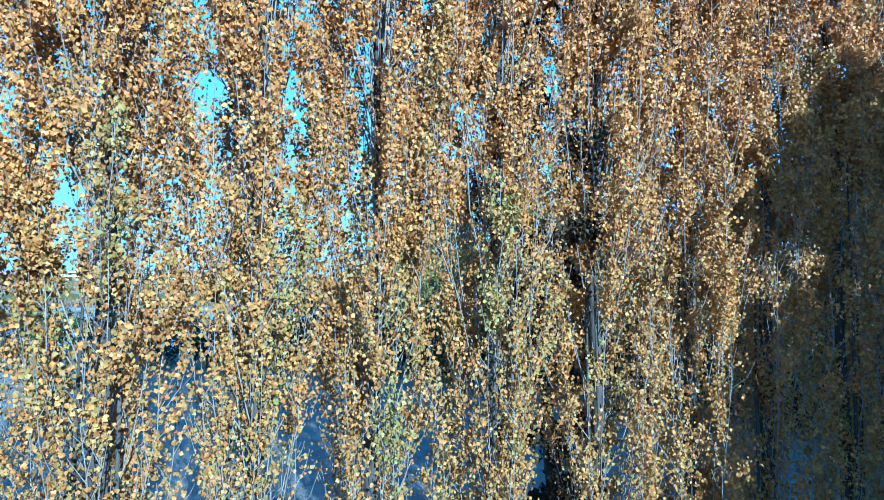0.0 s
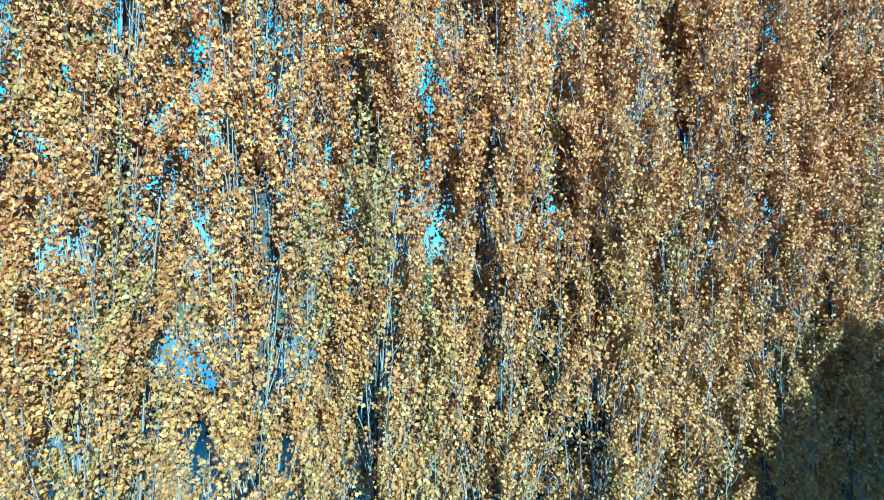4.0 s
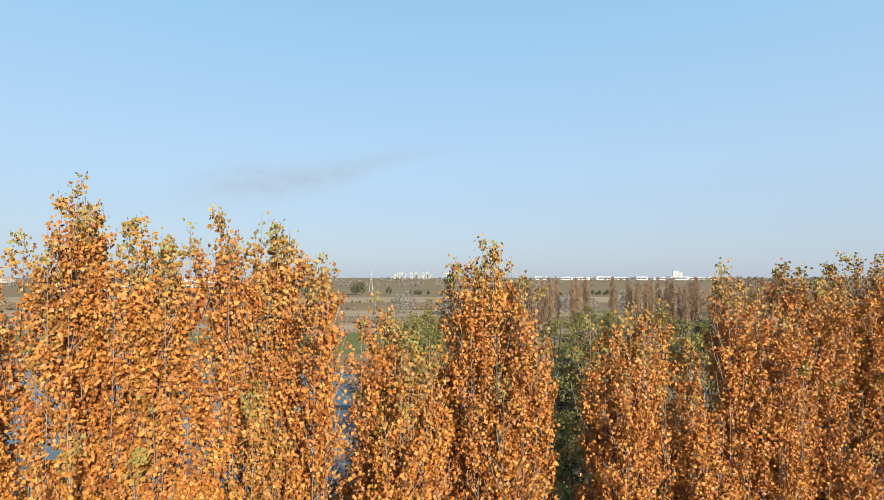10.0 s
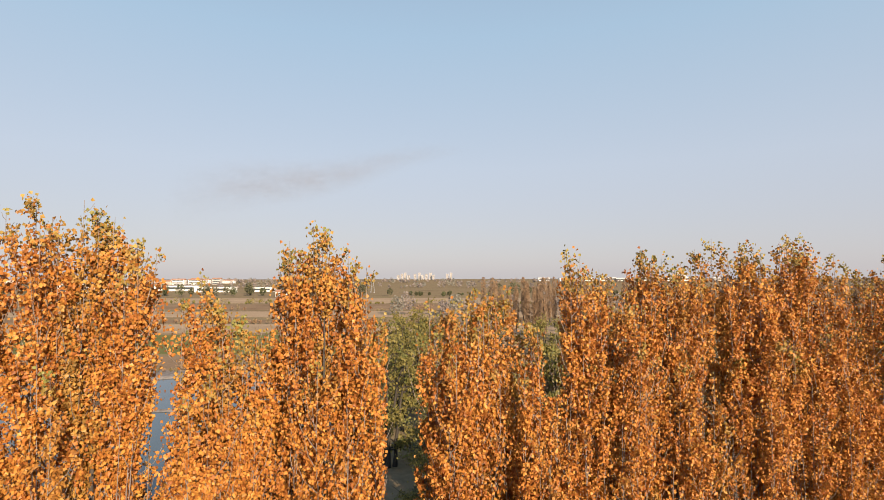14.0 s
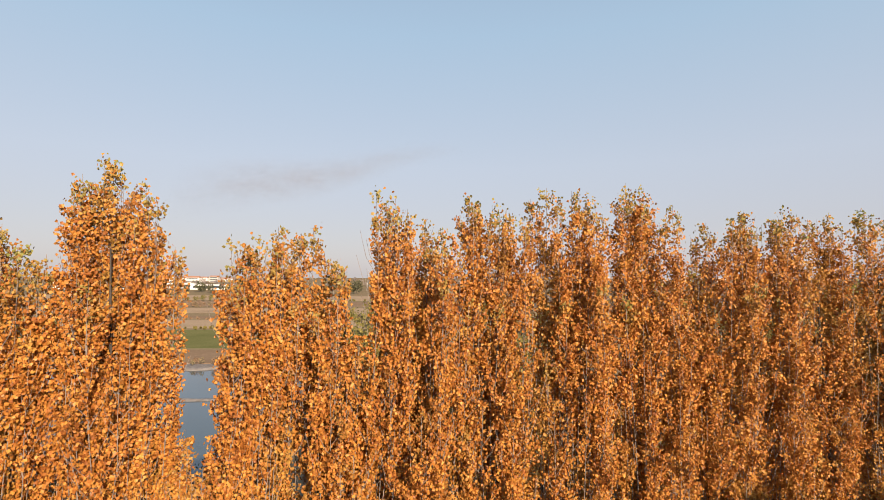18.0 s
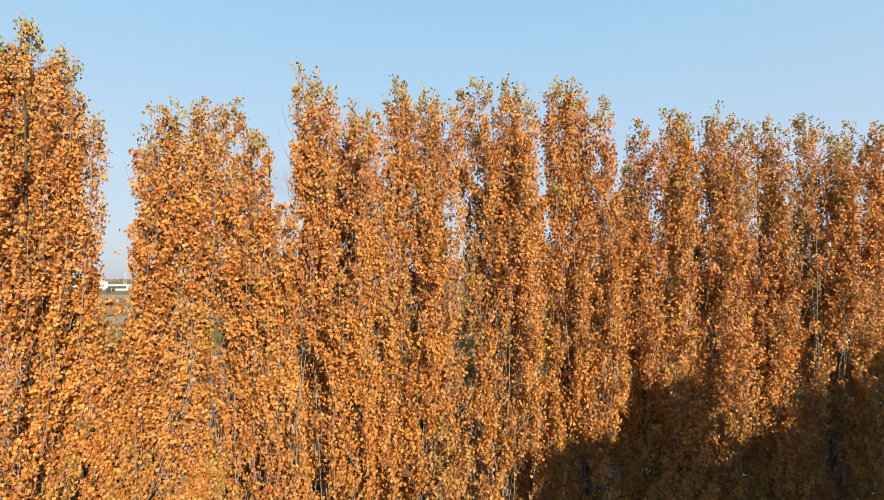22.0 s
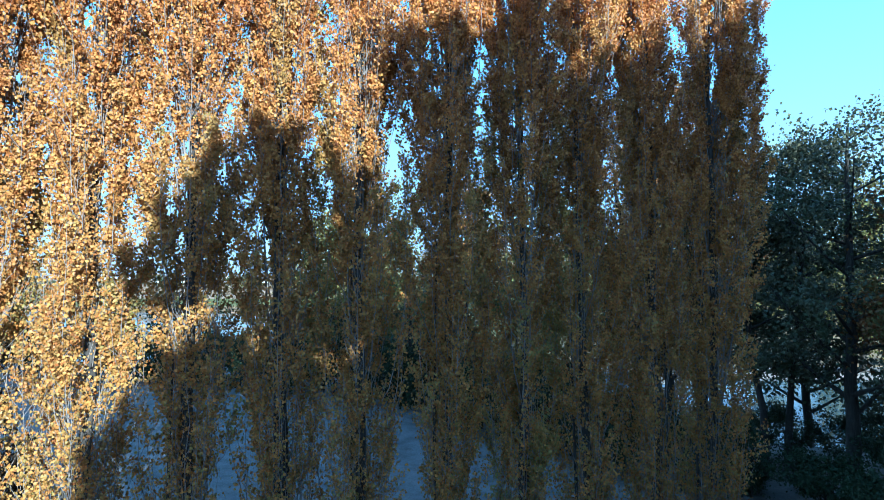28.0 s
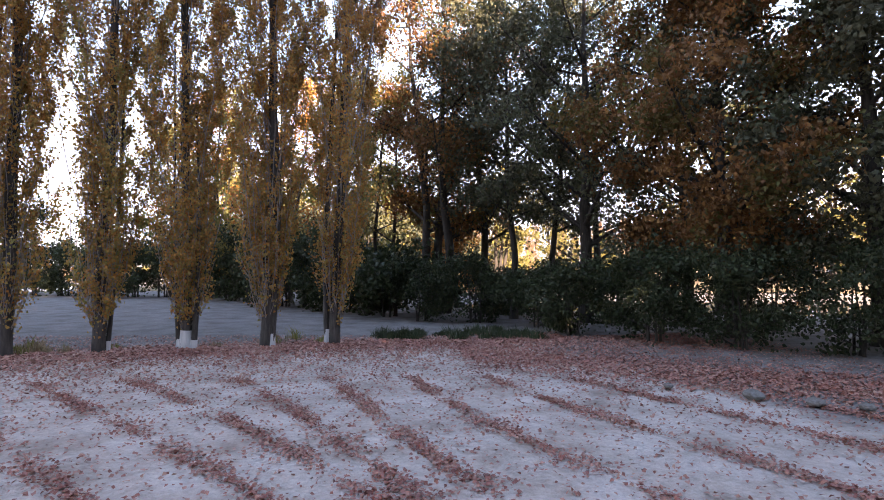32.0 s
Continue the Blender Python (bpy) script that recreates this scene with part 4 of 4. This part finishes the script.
# ---- thin smoke drift low in the sky ----
def smoke_drift():
    m = bpy.data.materials.new("thin_smoke")
    m.use_nodes = True
    nt = m.node_tree
    b = nt.nodes["Principled BSDF"]
    b.inputs["Base Color"].default_value = (0.16, 0.165, 0.19, 1)
    b.inputs["Roughness"].default_value = 1.0
    b.inputs["Specular IOR Level"].default_value = 0.0
    uv = nt.nodes.new("ShaderNodeAttribute")
    uv.attribute_name = "veil"
    n = noise_node(nt, 0.004, 5, 0.6, stretch=(1, 1, 2.2))
    mul = nt.nodes.new("ShaderNodeMath")
    mul.operation = "MULTIPLY"
    nt.links.new(uv.outputs["Fac"], mul.inputs[0])
    nt.links.new(n.outputs[0], mul.inputs[1])
    nt.links.new(mul.outputs[0], b.inputs["Alpha"])
    nu, nv = 40, 12
    v, a = [], []
    for j in range(nv):
        for i in range(nu):
            u, w = i / (nu - 1), j / (nv - 1)
            x = -2250 + 2450 * u
            mid = 640 + 400 * u + 30 * math.sin(u * 9)
            half = 250 * (1 - u) ** 0.7 + 45
            v.append((x, 4200, mid + (w - 0.5) * 2 * half))
            a.append(0.64 * math.sin(math.pi * w) ** 2 * min(1.0, u * 3.0) * min(1.0, (1 - u) * 1.8))
    q = [(j * nu + i, j * nu + i + 1, (j + 1) * nu + i + 1, (j + 1) * nu + i) for j in range(nv - 1) for i in range(nu - 1)]
    me = np_mesh("smoke_drift", v, q, mat=m, smooth=True)
    at_ = me.attributes.new("veil", "FLOAT", "POINT")
    at_.data.foreach_set("value", np.array(a, np.float32))
    ob = new("smoke_drift", me)
    ob.visible_shadow = False
    return tagged(ob, "thin grey smoke drifting low in the sky", "smoke", kind="stuff")


smoke_drift()


# ---- fallen leaves ----
rl = np.random.RandomState(77)


def litter(name, pts, size, label):
    pts = np.c_[pts, ground_z(pts[:, 0], pts[:, 1]) + rl.uniform(0.01, 0.05, len(pts))]
    ob = new(name, leaves_mesh(name, rl, pts, size, FALLEN, None, flat=True))
    return tagged(ob, label, "leaves", kind="stuff")


n = 30000
x = rl.uniform(-14, 31, n)
litter("fallen_leaves", np.c_[x, row_y(x) + 0.25 + rl.normal(-0.7, 0.75, n)], 0.10, "band of brown fallen leaves under the poplars")
n = 26000
x = rl.uniform(-2, 36, n)
litter("fallen_leaves", np.c_[x, row_y(x) - 0.3 - np.abs(rl.normal(0, 2.4, n))], 0.08, "brown leaf litter thinning out from the poplars")
n = 34000
x = rl.uniform(8, 38, n)
y = 19 - 16 * rl.beta(1.0, 1.3, n)
litter("fallen_leaves", np.c_[x, y], 0.06, "scattered brown fallen leaves on the dry ground")
n = 16000
x = rl.uniform(27, 40, n)
litter("fallen_leaves", np.c_[x, 15.5 - 0.62 * (x - 27) + rl.normal(0, 1.3, n)], 0.085, "thick brown leaf carpet along the foot of the belt")
rows = []
for k in range(17):
    x0 = 8.0 + 1.95 * k
    slope = np.interp(x0, [14, 18.75, 21.4, 23.1, 25.3, 29, 40], [1.15, 1.07, 0.78, 0.6, 0.5, 0.5, 0.5])
    m = 4000
    u = rl.rand(m)
    keep = np.sin(u * 19 + k * 2.1) + np.sin(u * 43 + k) + rl.normal(0, 0.9, m) > -0.5
    py = 11.5 + 0.05 * (x0 - 20) - u * 9.5
    px = x0 + slope * u * 9.5 + 0.25 * np.sin(u * 5 + k) + rl.normal(0, 0.12 + 0.05 * np.sin(u * 31 + k), m)
    rows.append(np.c_[px, py + rl.normal(0, 0.1, m)][keep])
litter("fallen_leaves", np.concatenate(rows), 0.058, "reddish fallen leaves drifted into straight rows")
for k, (x, y, s) in enumerate([(32.2, 9.7, 0.19), (33.0, 9.2, 0.15), (33.7, 8.9, 0.13), (31.0, 10.6, 0.10)]):
    bm = bmesh.new()
    bmesh.ops.create_icosphere(bm, subdivisions=2, radius=s)
    for v in bm.verts:
        v.co *= 1 + 0.22 * noise.noise(v.co * 5 + Vector((k * 9, 0, 0)))
        v.co.z *= 0.55
    me = bpy.data.meshes.new("stone")
    bm.to_mesh(me)
    bm.free()
    me.materials.append(STONE)
    ob = new("stone", me)
    ob.location = (x, y, s * 0.28)
    tagged(ob, "pale rounded stone at the edge of the ground", "stone", "stones")


# ---- weeds and dry stalks along the poplars ----
def weed_clump(x, y, r, h, n, mat, label, seed):
    """A low tuft of narrow upright blades that fan out from the ground."""
    rng = np.random.RandomState(seed)
    q, d = rng.uniform(0, 2 * np.pi, n), r * np.sqrt(rng.rand(n))
    base = np.stack([d * np.cos(q), d * np.sin(q), np.full(n, -0.02)], 1)
    tall = h * rng.uniform(0.35, 1.0, n) * (1.15 - 0.6 * d / r)
    lean = rng.normal(0, 0.32, (n, 2)) * tall[:, None]
    tip = base + np.c_[lean, tall]
    mid = base + np.c_[lean * 0.35, tall * 0.6]
    w = np.stack([-np.sin(q), np.cos(q), np.zeros(n)], 1) * (0.008 + 0.012 * rng.rand(n))[:, None]
    v = np.stack([base - w, base + w, mid + w * 0.8, tip, mid - w * 0.8], 1).reshape(-1, 3)
    i = np.arange(n) * 5
    me = np_mesh("tuft", v, np.stack([i, i + 1, i + 2, i + 4], 1), np.stack([i + 4, i + 2, i + 3], 1), mat=mat)
    at_ = me.attributes.new("fresh", "FLOAT", "POINT")
    at_.data.foreach_set("value", np.repeat(rng.rand(n) * 0.6, 5).astype(np.float32))
    c = empty("weed_clump", at(x, y), label, "weeds", "weeds along the row")
    part_np("tuft", me, c)
    return c


rw = np.random.RandomState(31)
for k in range(46):
    x = rw.uniform(4, 25.5)
    weed_clump(x, row_y(x) + rw.uniform(0.2, 1.6), rw.uniform(0.15, 0.4), rw.uniform(0.2, 0.65), 60, OLIVE if k % 3 else BROWN, "dry olive grass tuft beside the poplars", 400 + k)
for k in range(30):
    u = rw.rand()
    weed_clump(24.4 + 5.2 * u + rw.normal(0, 0.4), 18.9 + 0.5 * u + rw.normal(0, 0.75), rw.uniform(0.3, 0.6), rw.uniform(0.25, 0.6), 150, SHRUB, "low dark green weeds on the bare ground", 460 + k)
